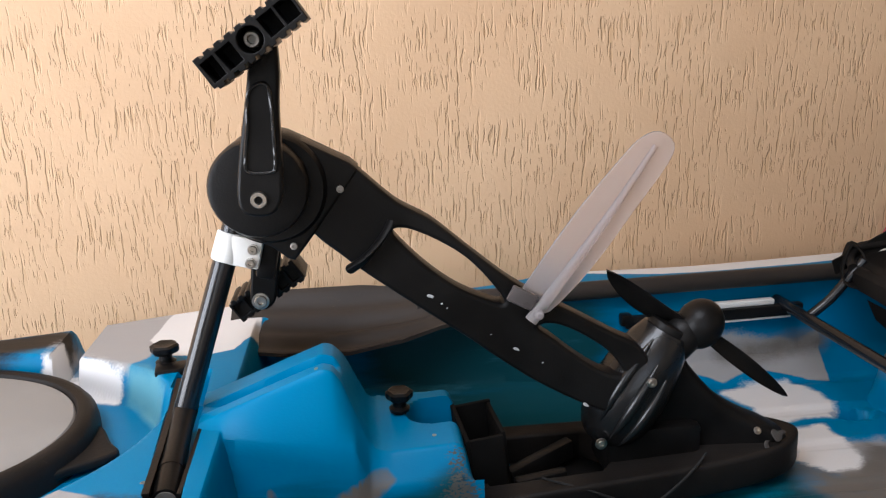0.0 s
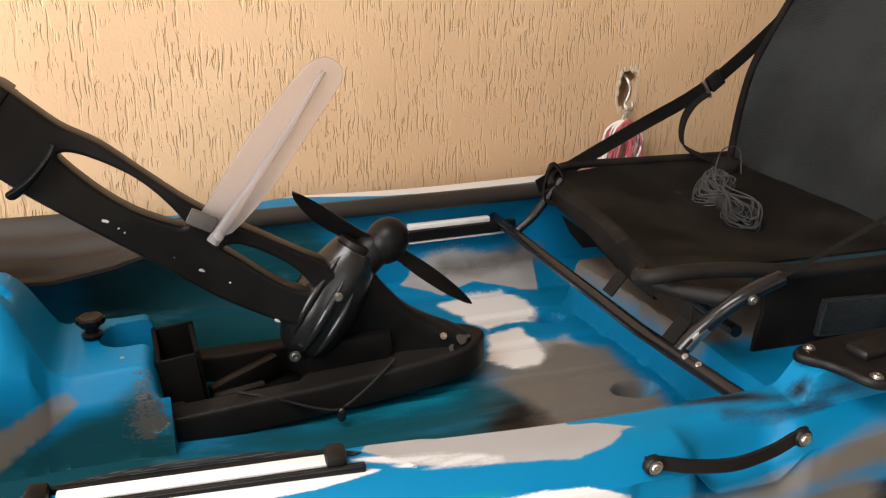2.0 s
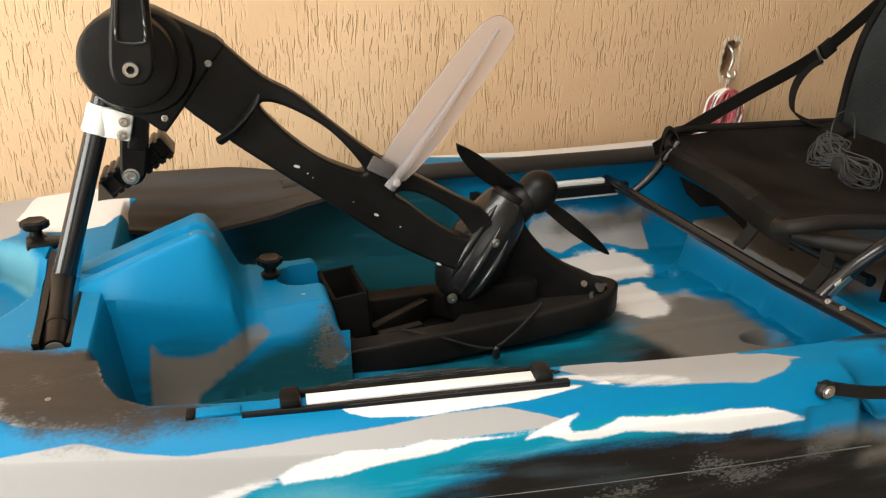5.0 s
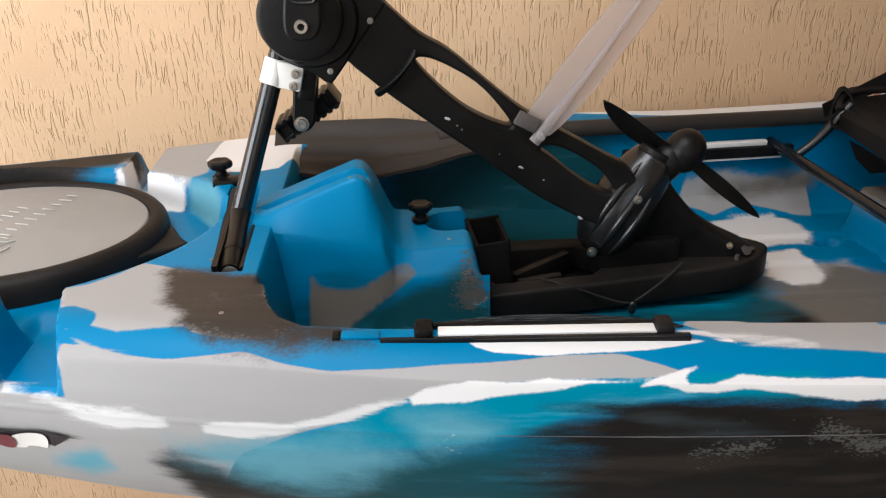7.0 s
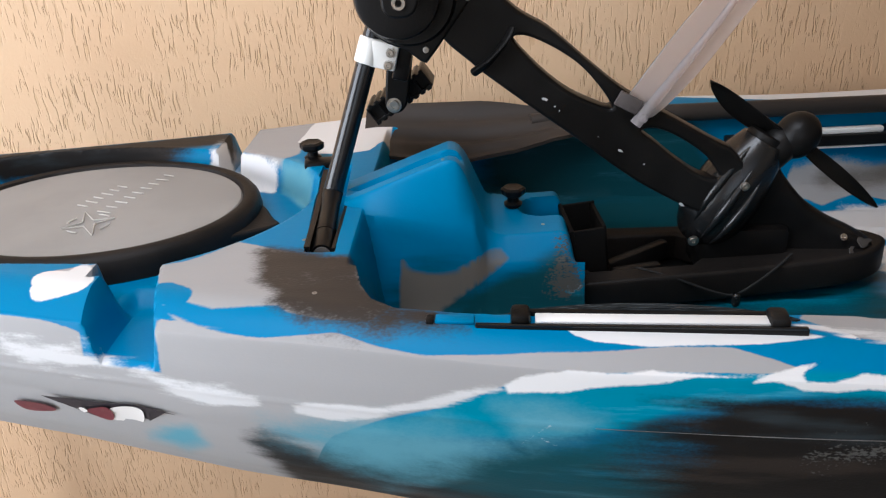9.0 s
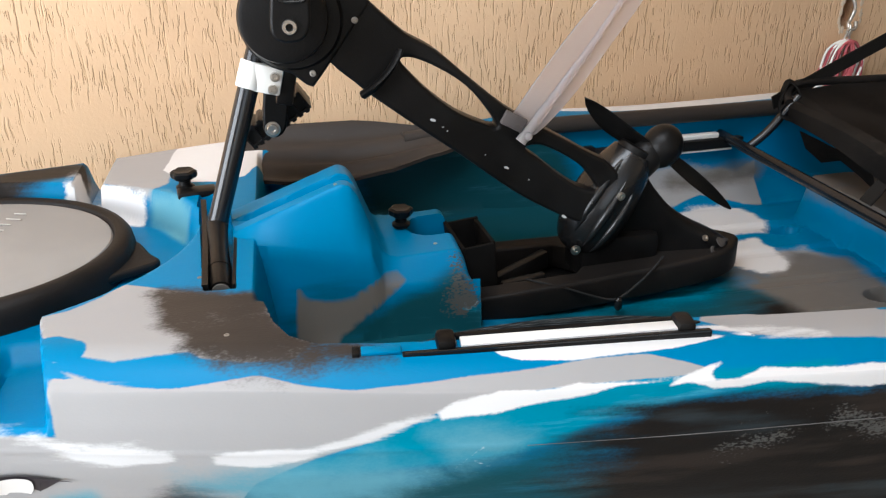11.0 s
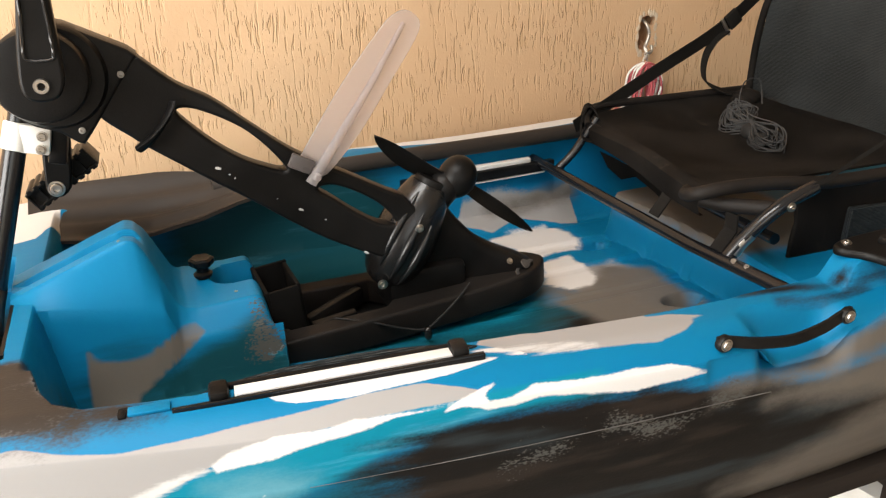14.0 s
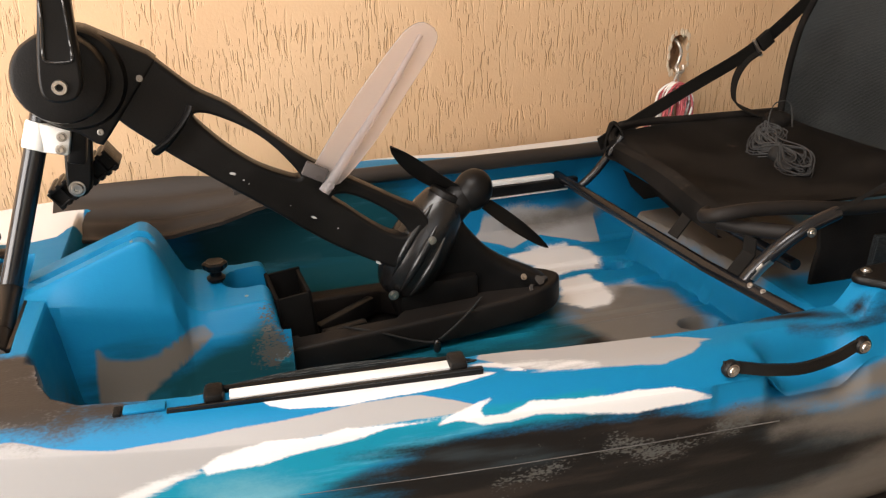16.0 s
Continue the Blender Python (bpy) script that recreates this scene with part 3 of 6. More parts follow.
def side_patch(colour, low, high, *outline, blur=1.0):
    """A patch with this outline in x and height, on upright surfaces between two y."""
    PATCHES.setdefault(colour, []).append((1, low, high, np.array(outline), 1 / blur))


stroke("teal", 0, (-0.145, 0.520, 0.805, 0.009), (-0.051, 0.500, 0.819, 0.013), (0.069, 0.479, 0.836, 0.013), (0.156, 0.470, 0.841, 0.015), (0.242, 0.463, 0.855, 0.013))
stroke("teal", 0, (-0.023, 0.510, 0.782, 0.013), (0.069, 0.491, 0.792, 0.014), (0.159, 0.478, 0.801, 0.014))
stroke("white", 0, (-0.481, 0.612, 0.950, 0.018), (-0.448, 0.619, 0.953, 0.018), (-0.480, 0.730, 0.902, 0.014))
stroke("teal", 0, (0.117, 0.473, 0.864, 0.010), (0.214, 0.466, 0.874, 0.012), (0.280, 0.461, 0.877, 0.008))
stroke("teal", 0, (0.504, 0.466, 0.752, 0.007), (0.614, 0.454, 0.779, 0.010), (0.749, 0.457, 0.757, 0.006))
stroke("grey", 0, (-0.422, 0.600, 0.754, 0.009), (-0.344, 0.566, 0.789, 0.014), (-0.268, 0.537, 0.823, 0.014))
stroke("soft_grey", 0, (0.668, 0.448, 0.833, 0.006), (0.762, 0.447, 0.828, 0.020), (0.855, 0.449, 0.828, 0.033))
stroke("soft_grey", 0, (0.625, 0.479, 0.707, 0.008), (0.710, 0.475, 0.710, 0.015), (0.811, 0.474, 0.710, 0.022), (0.932, 0.483, 0.699, 0.028))
stroke("soft_grey", 0, (0.648, 1.243, 0.810, 0.016), (0.758, 1.258, 0.809, 0.019), (0.841, 1.265, 0.815, 0.015))
stroke("blue", 0, (-0.342, 0.596, 0.952, 0.017), (-0.322, 0.584, 0.951, 0.016))
stroke("white", 0, (-0.485, 0.626, 0.954, 0.018), (-0.451, 0.626, 0.953, 0.015), (-0.443, 0.663, 0.937, 0.005))
stroke("blue", 0, (-0.419, 0.587, 0.911, 0.010), (-0.413, 0.609, 0.887, 0.013), (-0.391, 0.613, 0.885, 0.018))
# teal over the well floor and far inner wall, darker below the paddle
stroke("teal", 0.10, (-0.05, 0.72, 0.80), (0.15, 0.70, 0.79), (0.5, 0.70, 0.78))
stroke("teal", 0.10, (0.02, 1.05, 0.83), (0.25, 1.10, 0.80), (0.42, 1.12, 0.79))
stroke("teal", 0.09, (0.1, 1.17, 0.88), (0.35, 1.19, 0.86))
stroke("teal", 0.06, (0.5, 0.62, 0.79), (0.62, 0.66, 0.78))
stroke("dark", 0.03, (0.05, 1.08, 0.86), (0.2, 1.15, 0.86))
stroke("dark", 0.034, (-0.75, 1.03, 0.955), (-0.6, 1.075, 0.95), (-0.43, 1.13, 0.945))
stroke("white", 0.02, (0.36, 1.32, 0.945, 0.010), (0.55, 1.335, 0.945, 0.035), (0.75, 1.355, 0.945, 0.04), (1.0, 1.38, 0.945, 0.04))
stroke("white", 0.012, (0.60, 1.262, 0.885, 0.003), (0.70, 1.27, 0.885, 0.012), (0.78, 1.28, 0.88, 0.006))
patch("grey", .92, 1.1, (-0.370, 0.655), (-0.340, 0.665), (-0.313, 0.687), (-0.290, 0.715), (-0.261, 0.701), (-0.189, 0.664), (-0.155, 0.666), (-0.129, 0.667), (-0.119, 0.612), (-0.085, 0.559), (-0.106, 0.536), (-0.153, 0.538), (-0.205, 0.551), (-0.262, 0.542), (-0.308, 0.549), (-0.334, 0.569))
patch("blue", .90, 1.1, (-0.341, 0.574), (-0.313, 0.577), (-0.277, 0.562), (-0.207, 0.559), (-0.185, 0.541), (-0.195, 0.530), (-0.246, 0.536), (-0.292, 0.548), (-0.329, 0.564), (-0.340, 0.556))
patch("brown", .941, 1.1, (-0.248, 0.659), (-0.262, 0.681), (-0.248, 0.695), (-0.195, 0.677), (-0.161, 0.670), (-0.135, 0.671), (-0.127, 0.629), (-0.118, 0.598), (-0.097, 0.572), (-0.076, 0.556), (-0.044, 0.550), (-0.023, 0.541), (-0.008, 0.523), (-0.035, 0.522), (-0.026, 0.507), (-0.047, 0.499), (-0.082, 0.498), (-0.121, 0.506), (-0.156, 0.523), (-0.186, 0.540), (-0.218, 0.564), (-0.216, 0.583), (-0.245, 0.614))
patch("grey", .90, 1.1, (-0.499, 0.640), (-0.443, 0.661), (-0.444, 0.670), (-0.441, 0.605), (-0.479, 0.598))
patch("soft_grey", .88, .93, (-0.413, 1.082), (-0.358, 1.042), (-0.321, 1.020), (-0.322, 1.014), (-0.360, 1.032), (-0.398, 1.092))
patch("white", .7, .80, (0.609, 1.156), (0.667, 1.191), (0.745, 1.194), (0.771, 1.119), (0.771, 1.084), (0.744, 1.050), (0.696, 1.055), (0.657, 1.035), (0.633, 1.092), blur=5)
patch("white", .7, .80, (0.653, 1.023), (0.717, 1.038), (0.717, 0.989), (0.719, 0.931), (0.690, 0.906), (0.648, 0.909), (0.619, 0.938), blur=5)
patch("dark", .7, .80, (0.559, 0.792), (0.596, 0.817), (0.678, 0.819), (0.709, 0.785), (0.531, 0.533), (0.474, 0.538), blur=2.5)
patch("grey", .7, .9, (0.549, 1.218), (0.582, 1.240), (0.662, 1.253), (0.842, 1.269), (0.819, 1.183), (0.699, 1.219), (0.629, 1.193))
patch("grey", .87, 1, (0.324, 0.539), (0.539, 0.800), (0.540, 0.534), (0.572, 0.531), (0.596, 0.520), (0.612, 0.514), (0.590, 0.506), (0.570, 0.494), (0.526, 0.484), (0.476, 0.490), (0.409, 0.496), (0.366, 0.505))
patch("white", .87, 1, (0.307, 0.529), (0.339, 0.526), (0.361, 0.513), (0.370, 0.502), (0.346, 0.508), (0.330, 0.519))
patch("cyan", .7, .80, (0.291, 0.869), (0.368, 0.880), (0.441, 0.872), (0.546, 0.883), (0.508, 0.843), (0.395, 0.850), (0.318, 0.838), blur=6)
# grey tail on the console's lower face, its tone lowered for the recess's shade
side_patch("soft_grey", .75, .822, (-0.099, 0.884), (-0.090, 0.872), (-0.066, 0.864), (-0.026, 0.867), (0.008, 0.884), (0.034, 0.884), (0.044, 0.874), (0.032, 0.864), (-0.008, 0.837), (-0.032, 0.818), (-0.048, 0.806), (-0.055, 0.785), (-0.106, 0.796), (-0.104, 0.839), blur=0.15)
side_patch("teal", .70, .84, (0.050, 0.858), (0.078, 0.864), (0.102, 0.878), (0.117, 0.884), (0.160, 0.821), (0.150, 0.740), (-0.075, 0.740), (-0.055, 0.790), (-0.008, 0.832), blur=0.5)
side_patch("cyan", .75, .822, (0.112, 0.838), (0.146, 0.832), (0.142, 0.822), (0.116, 0.825))
patch("grey", .7, .80, (0.674, 0.958), (0.714, 0.979), (0.776, 0.985), (0.800, 0.928), (0.806, 0.805), (0.803, 0.734), (0.601, 0.533), (0.538, 0.532), (0.677, 0.815), (0.657, 0.895), blur=8)
patch("soft_grey", .7, .80, (0.612, 0.934), (0.655, 0.911), (0.692, 0.842), (0.540, 0.534), (0.655, 0.814), (0.605, 0.877), blur=1.5)
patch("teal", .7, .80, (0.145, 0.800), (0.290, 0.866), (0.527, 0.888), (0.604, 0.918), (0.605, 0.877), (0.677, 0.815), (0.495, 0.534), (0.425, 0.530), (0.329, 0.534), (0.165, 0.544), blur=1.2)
patch("blue", 0.879, 0.946, (-0.432, 0.50), (-0.432, 0.70), (-0.345, 0.66), (-0.335, 0.60), (-0.340, 0.545), (-0.385, 0.50))
patch("grey", .90, 1.1, (-0.420, 1.090), (-0.400, 1.250), (-0.270, 1.250), (-0.275, 1.100), (-0.277, 1.040), (-0.300, 1.012), (-0.338, 1.037), blur=2)
patch("white", .90, 1.1, (-0.290, 1.100), (-0.275, 1.260), (-0.140, 1.260), (-0.140, 1.120), (-0.165, 1.050), (-0.205, 1.030), (-0.250, 1.040))
patch("white", .90, .952, (-0.430, 1.130), (-0.430, 1.055), (-0.380, 1.020), (-0.318, 1.004), (-0.306, 1.020), (-0.345, 1.055), (-0.385, 1.100), blur=3)
# glossy highlight on the deck slope by the hatch, painted as a pale patch
patch("mist", .88, .96, (-0.300, 1.000), (-0.277, 0.966), (-0.250, 0.925), (-0.240, 0.950), (-0.270, 1.010), (-0.300, 1.020), blur=0.25)
# white brush strokes along the near side
flank("white", 1, (0.086, 0.982), (0.097, 0.968), (0.115, 0.960), (0.169, 0.955), (0.216, 0.959), (0.272, 0.963), (0.302, 0.969), (0.337, 0.978), (0.319, 0.986), (0.286, 0.988), (0.185, 0.984), (0.117, 0.983))
flank("white", 1.5, (0.024, 0.893), (0.043, 0.907), (0.087, 0.917), (0.124, 0.915), (0.167, 0.920), (0.219, 0.919), (0.267, 0.919), (0.231, 0.914), (0.209, 0.913), (0.186, 0.906), (0.160, 0.902), (0.137, 0.900), (0.107, 0.897), (0.080, 0.889), (0.029, 0.885))
flank("white", 1.5, (0.260, 0.909), (0.277, 0.922), (0.297, 0.930), (0.323, 0.939), (0.309, 0.928), (0.304, 0.918), (0.308, 0.911), (0.333, 0.912), (0.350, 0.919), (0.361, 0.924), (0.391, 0.919), (0.435, 0.917), (0.482, 0.918), (0.529, 0.912), (0.548, 0.902), (0.571, 0.889), (0.526, 0.885), (0.478, 0.885), (0.430, 0.892), (0.403, 0.899), (0.365, 0.904), (0.333, 0.901), (0.305, 0.901), (0.285, 0.910), (0.276, 0.912))
flank("chalk", 1, (-0.384, 0.864), (-0.362, 0.877), (-0.345, 0.869), (-0.319, 0.862), (-0.293, 0.860), (-0.264, 0.859), (-0.232, 0.855), (-0.238, 0.848), (-0.259, 0.842), (-0.286, 0.842), (-0.328, 0.845), (-0.350, 0.854))
flank("chalk", 0.6, (-0.196, 0.849), (-0.179, 0.854), (-0.155, 0.852), (-0.125, 0.853), (-0.100, 0.858), (-0.060, 0.868), (-0.030, 0.880), (0.000, 0.890), (0.024, 0.893), (0.029, 0.885), (-0.010, 0.875), (-0.050, 0.858), (-0.111, 0.841), (-0.159, 0.836), (-0.190, 0.840))
flank("chalk", 2, (-0.56, 0.900), (-0.50, 0.895), (-0.43, 0.885), (-0.39, 0.872), (-0.44, 0.868), (-0.52, 0.878))
flank("chalk", 1, (0.310, 0.995), (0.345, 1.000), (0.385, 0.985), (0.430, 0.982), (0.450, 0.972), (0.400, 0.974), (0.350, 0.985))
# teal, dark and misty patches low on the near side
flank("dark", 1.2, (-0.258, 0.796), (-0.236, 0.812), (-0.204, 0.808), (-0.160, 0.785), (-0.08, 0.762), (0.05, 0.748), (0.05, 0.64), (-0.17, 0.64), (-0.205, 0.720), (-0.236, 0.770))
flank("mist", 0.4, (-0.388, 0.782), (-0.346, 0.802), (-0.323, 0.804), (-0.315, 0.785), (-0.345, 0.772))
flank("mist", 1, (-0.225, 0.816), (-0.163, 0.827), (-0.100, 0.834), (-0.030, 0.838), (0.020, 0.820), (-0.030, 0.785), (-0.100, 0.768), (-0.165, 0.792))
flank("mist", 0.8, (0.020, 0.866), (0.060, 0.872), (0.120, 0.858), (0.100, 0.838), (0.040, 0.830))
flank("dark", 1, (0.155, 0.884), (0.229, 0.887), (0.309, 0.889), (0.435, 0.889), (0.480, 0.882), (0.530, 0.882), (0.580, 0.868), (0.620, 0.845), (0.600, 0.700), (0.330, 0.680), (0.300, 0.820), (0.270, 0.862), (0.200, 0.872))
flank("teal", 1.5, (-0.02, 0.818), (0.044, 0.819), (0.166, 0.818), (0.300, 0.845), (0.330, 0.82), (0.35, 0.66), (-0.10, 0.66), (-0.10, 0.790))
flank("dark", 1.6, (0.675, 0.824), (0.716, 0.834), (0.770, 0.831), (0.758, 0.819), (0.712, 0.806), (0.620, 0.790), (0.600, 0.840))
flank("soft_grey", 1.2, (0.640, 0.700), (0.734, 0.735), (0.775, 0.745), (0.860, 0.770), (1.00, 0.780), (1.00, 0.680), (0.700, 0.680))
flank("blue", 2, (0.310, 0.984), (0.330, 0.990), (0.362, 0.984), (0.340, 0.978))
flank("blue", 2, (0.560, 0.900), (0.590, 0.985), (0.640, 0.990), (0.700, 0.960), (0.770, 0.950), (0.860, 0.960), (0.900, 0.940), (0.802, 0.897), (0.755, 0.889), (0.728, 0.880), (0.683, 0.875), (0.624, 0.879))
# dark brush marks on the gunwale by the seat
stroke("dark", 0, (0.680, 0.545, 0.927, 0.002), (0.757, 0.532, 0.927, 0.009), (0.830, 0.505, 0.942, 0.008), (0.900, 0.490, 0.945, 0.003))
stroke("dark", 0, (0.720, 0.512, 0.926, 0.003), (0.770, 0.500, 0.926, 0.008), (0.840, 0.490, 0.930, 0.004))
# pale scuffs
flank("scuff", 1, (0.324, 0.828), (0.346, 0.834), (0.420, 0.836), (0.400, 0.828), (0.343, 0.820))
flank("scuff", 1, (0.470, 0.822), (0.508, 0.832), (0.537, 0.836), (0.564, 0.838), (0.561, 0.828), (0.527, 0.820))
flank("scuff", 1, (0.430, 0.836), (0.452, 0.842), (0.500, 0.842), (0.480, 0.835))
flank("scuff", 1, (0.575, 0.846), (0.606, 0.850), (0.632, 0.848), (0.604, 0.842))
side_patch("scuff", 0.75, 0.825, (0.104, 0.868), (0.120, 0.890), (0.128, 0.876), (0.144, 0.832), (0.118, 0.828))
side_patch("dark", 0.75, 0.825, (0.117, 0.872), (0.124, 0.876), (0.136, 0.842), (0.124, 0.838))
side_patch("white", 0.75, 0.825, (0.120, 0.833), (0.142, 0.834), (0.145, 0.828), (0.130, 0.827), blur=3)
stroke("white", 0, (0.042, 0.484, 0.829, 0.0006), (0.071, 0.478, 0.856, 0.0008))
stroke("white", 0, (0.059, 0.480, 0.841, 0.0004), (0.079, 0.479, 0.829, 0.0006))
patch("soft_grey", .7, .80, (0.600, 0.885), (0.680, 0.905), (0.749, 0.975), (0.820, 0.930), (0.830, 0.760), (0.700, 0.640), (0.620, 0.600), (0.640, 0.780), blur=0.8)
patch("soft_grey", .84, .90, (0.83, 1.10), (0.86, 1.24), (1.1, 1.24), (1.1, 0.76), (0.86, 0.76), blur=0.8)
EDGES["grey_top"] = [(-0.472, 0.926), (-0.438, 0.917), (-0.417, 0.907), (-0.395, 0.905), (-0.379, 0.924), (-0.337, 0.952), (-0.334, 0.932), (-0.331, 0.946), (-0.305, 0.947), (-0.27, 0.935), (-0.224, 0.932), (-0.183, 0.94), (-0.142, 0.95), (-0.101, 0.933), (-0.055, 0.925), (0.013, 0.932), (0.071, 0.941), (0.128, 0.946), (0.187, 0.956), (0.245, 0.958), (0.288, 0.939), (0.306, 0.927)]
EDGES["grey_low"] = [(-0.6, 0.6), (-0.27, 0.62), (-0.22, 0.72), (-0.16, 0.812), (-0.12, 0.832), (-0.096, 0.842), (-0.047, 0.859), (0.0, 0.88), (0.035, 0.897), (0.098, 0.912), (0.183, 0.919), (0.28, 0.922), (0.309, 0.927)]
EDGES["cyan_low"] = [(-0.219, 0.817), (-0.143, 0.818), (-0.075, 0.82), (0.01, 0.824), (0.127, 0.844), (0.184, 0.866), (0.268, 0.889), (0.325, 0.893), (0.412, 0.889), (0.468, 0.881), (0.493, 0.888), (0.539, 0.875), (0.587, 0.868), (0.663, 0.86), (0.758, 0.835)]
EDGES["stern_top"] = [(0.542, 0.831), (0.578, 0.854), (0.605, 0.861), (0.658, 0.867), (0.709, 0.87), (0.746, 0.879), (0.804, 0.895), (0.885, 0.917)]



def patch_field(p, outline):
    """Signed distance to a closed outline in the plan; negative inside."""
    best, inside = np.full(len(p), 9.0), np.zeros(len(p), bool)
    for a, b in zip(outline, np.roll(outline, -1, 0)):
        ab = b - a
        u = np.clip((p - a) @ ab / (ab @ ab), 0, 1)
        best = np.minimum(best, np.linalg.norm(p - a - u[:, None] * ab, axis=1))
        with np.errstate(divide="ignore", invalid="ignore"):
            cut = a[0] + (p[:, 1] - a[1]) / (b[1] - a[1]) * ab[0]
        inside ^= ((a[1] > p[:, 1]) != (b[1] > p[:, 1])) & (p[:, 0] < cut)
    return np.where(inside, -best, best)


def edge_at(name, x):
    e = np.array(EDGES[name])
    return soft_interp(x, e[:, 0], e[:, 1], 0.008)


def bands(colour, p):
    """Wavy colour bands along the near side. girth: height, running on over the shoulder onto the deck."""
    girth = p[:, 2] + p[:, 1] - near_edge(p[:, 0])
    x = p[:, 0]
    near = np.where(p[:, 1] < 0.8, -1.0, 1.0)
    if colour == "grey":
        return np.maximum.reduce([girth - edge_at("grey_top", x), edge_at("grey_low", x) - girth, x - 0.36, near])
    if colour == "cyan":
        return np.maximum.reduce([girth - edge_at("grey_low", x), edge_at("cyan_low", x) - girth, (-0.24 - x) * 0.5, (x - 0.44) * 0.4, near])
    if colour == "soft_grey":
        top = edge_at("stern_top", x)
        return np.maximum.reduce([girth - top, top - 0.012 - 0.16 * np.maximum(0, x - 0.6) - girth, (0.60 - x) * 0.5, near])
    if colour == "dark":
        return np.maximum.reduce([girth - edge_at("cyan_low", x), (0.17 - x) * 0.2, near])
    if colour == "teal":
        return np.maximum.reduce([girth - edge_at("cyan_low", x), (x - 0.22) * 0.2, (-0.24 - x) * 0.4, near])
    return np.full(len(p), 0.3)


def field(colour, p):
    best = np.minimum(np.full(len(p), 0.3), bands(colour, p))
    girth = p[:, 2] + p[:, 1] - near_edge(p[:, 0])
    for axis, low, high, outline, sharp in PATCHES.get(colour, ()):
        q, across = (np.stack([p[:, 0], girth], 1), p[:, 1]) if axis == 3 else (p[:, [0, 3 - axis]], p[:, axis])
        best = np.minimum(best, np.maximum.reduce([patch_field(q, outline) * sharp, low - across, across - high]))
    for pts, r in STROKES.get(colour, ()):
        if len(pts) == 1:
            best = np.minimum(best, np.linalg.norm(p - pts[0][:3], axis=1) - r)
            continue
        for a, b in zip(pts, pts[1:]):
            ra, rb = (a[3], b[3]) if len(a) > 3 else (r, r)
            a3, ab = a[:3], b[:3] - a[:3]
            u = np.clip((p - a3) @ ab / (ab @ ab), 0, 1)
            best = np.minimum(best, np.linalg.norm(p - a3 - u[:, None] * ab, axis=1) - (ra + (rb - ra) * u))
    return best


def hull_mesh():
    xs = np.concatenate([np.linspace(-1.49, -0.82, 34)[:-1], np.arange(-0.82, -0.22, 0.004), np.arange(-0.22, -0.132, 0.0013), np.arange(-0.132, 0.16, 0.0025), np.arange(0.16, 1.12, 0.004), np.linspace(1.12, 2.09, 60)])
    v = np.interp(np.linspace(0, 1, 276), [0, 0.28, 0.72, 1], [0, 0.27, 0.57, 1])
    X = np.repeat(xs[:, None], len(v), 1)
    yn, yf = near_edge(xs)[:, None], far_edge(xs)[:, None]
    Y = yn + (yf - yn) * v[None]
    Z = deck(X, Y)
    # sides: from the shoulder round to the keel
    s = np.linspace(0, 1, 90)[1:]
    ks = np.array([0, 0.12, 0.24, 0.34, 0.44, 0.56, 0.70, 0.85, 1.0])
    ko = np.array([0.0, -0.007, -0.008, -0.006, 0.004, 0.03, 0.085, 0.2, 0.44])
    kz = np.array([0.0, 0.035, 0.068, 0.098, 0.135, 0.19, 0.25, 0.295, 0.315])
    off = sum(np.interp(s + d, ks, ko) for d in (-0.03, 0, 0.03)) / 3
    dz = sum(np.interp(s + d, ks, kz) for d in (-0.03, 0, 0.03)) / 3
    half = (yf - yn) / 2
    scale = half / 0.45
    mid = (yf + yn) / 2
    depth = (np.clip(half / 0.2, 0.35, 1) * np.interp(xs, [-1.5, -0.5, -0.3, 0.0, 0.3, 0.6, 0.8, 2], [0.6, 0.86, 0.97, 1.07, 1.14, 1.31, 1.32, 1.3])[:, None])
    sides = []
    for edge, sign, z0 in ((yn, 1, Z[:, :1]), (yf, -1, Z[:, -1:])):
        o = np.minimum(off[None] * np.where(off[None] > 0, scale, 1), half - 0.0005)
        o = np.where(s[None] > 0.995, half, o)
        zz = sheer(xs)[:, None] - 0.024 - dz[None] * depth
        w = step(0.0, 0.1, s)[None]
        zz = z0 - (z0 - zz) * w
        zz = np.minimum(zz, z0 - 0.0004 * np.arange(1, len(s) + 1)[None])
        yy = edge + sign * o
        if sign > 0:
            rec = step(0.640, 0.680, xs)[:, None] * step(0.795, 0.745, xs)[:, None] * step(0.838, 0.882, zz)
            yy = yy + 0.028 * rec
            lip = step(0.570, 0.583, xs)[:, None] * step(0.82, 0.79, xs)[:, None] * step(0.855, 0.895, zz)
            yy = yy + 0.003 * lip
            line = np.exp(-((zz - 0.853 + 0.012 * (xs[:, None] - 0.3)) / 0.0022) ** 2)
            yy = yy - 0.0012 * line
        sides.append((yy, zz))
    YA = np.concatenate([sides[0][0][:, ::-1], Y, sides[1][0]], 1)
    ZA = np.concatenate([sides[0][1][:, ::-1], Z, sides[1][1]], 1)
    XA = np.repeat(xs[:, None], YA.shape[1], 1)
    n, k = XA.shape
    co = np.stack([XA, YA, ZA], -1).reshape(-1, 3)
    i = np.arange(n * k).reshape(n, k)
    quads = np.stack([i[:-1, :-1], i[1:, :-1], i[1:, 1:], i[:-1, 1:]], -1).reshape(-1, 4)
    me = bpy.data.meshes.new("hull")
    me.from_pydata(co.tolist(), [], quads.tolist())
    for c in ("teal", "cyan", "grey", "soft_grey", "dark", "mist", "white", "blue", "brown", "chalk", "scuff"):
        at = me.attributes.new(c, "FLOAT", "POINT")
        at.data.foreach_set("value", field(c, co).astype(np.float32))
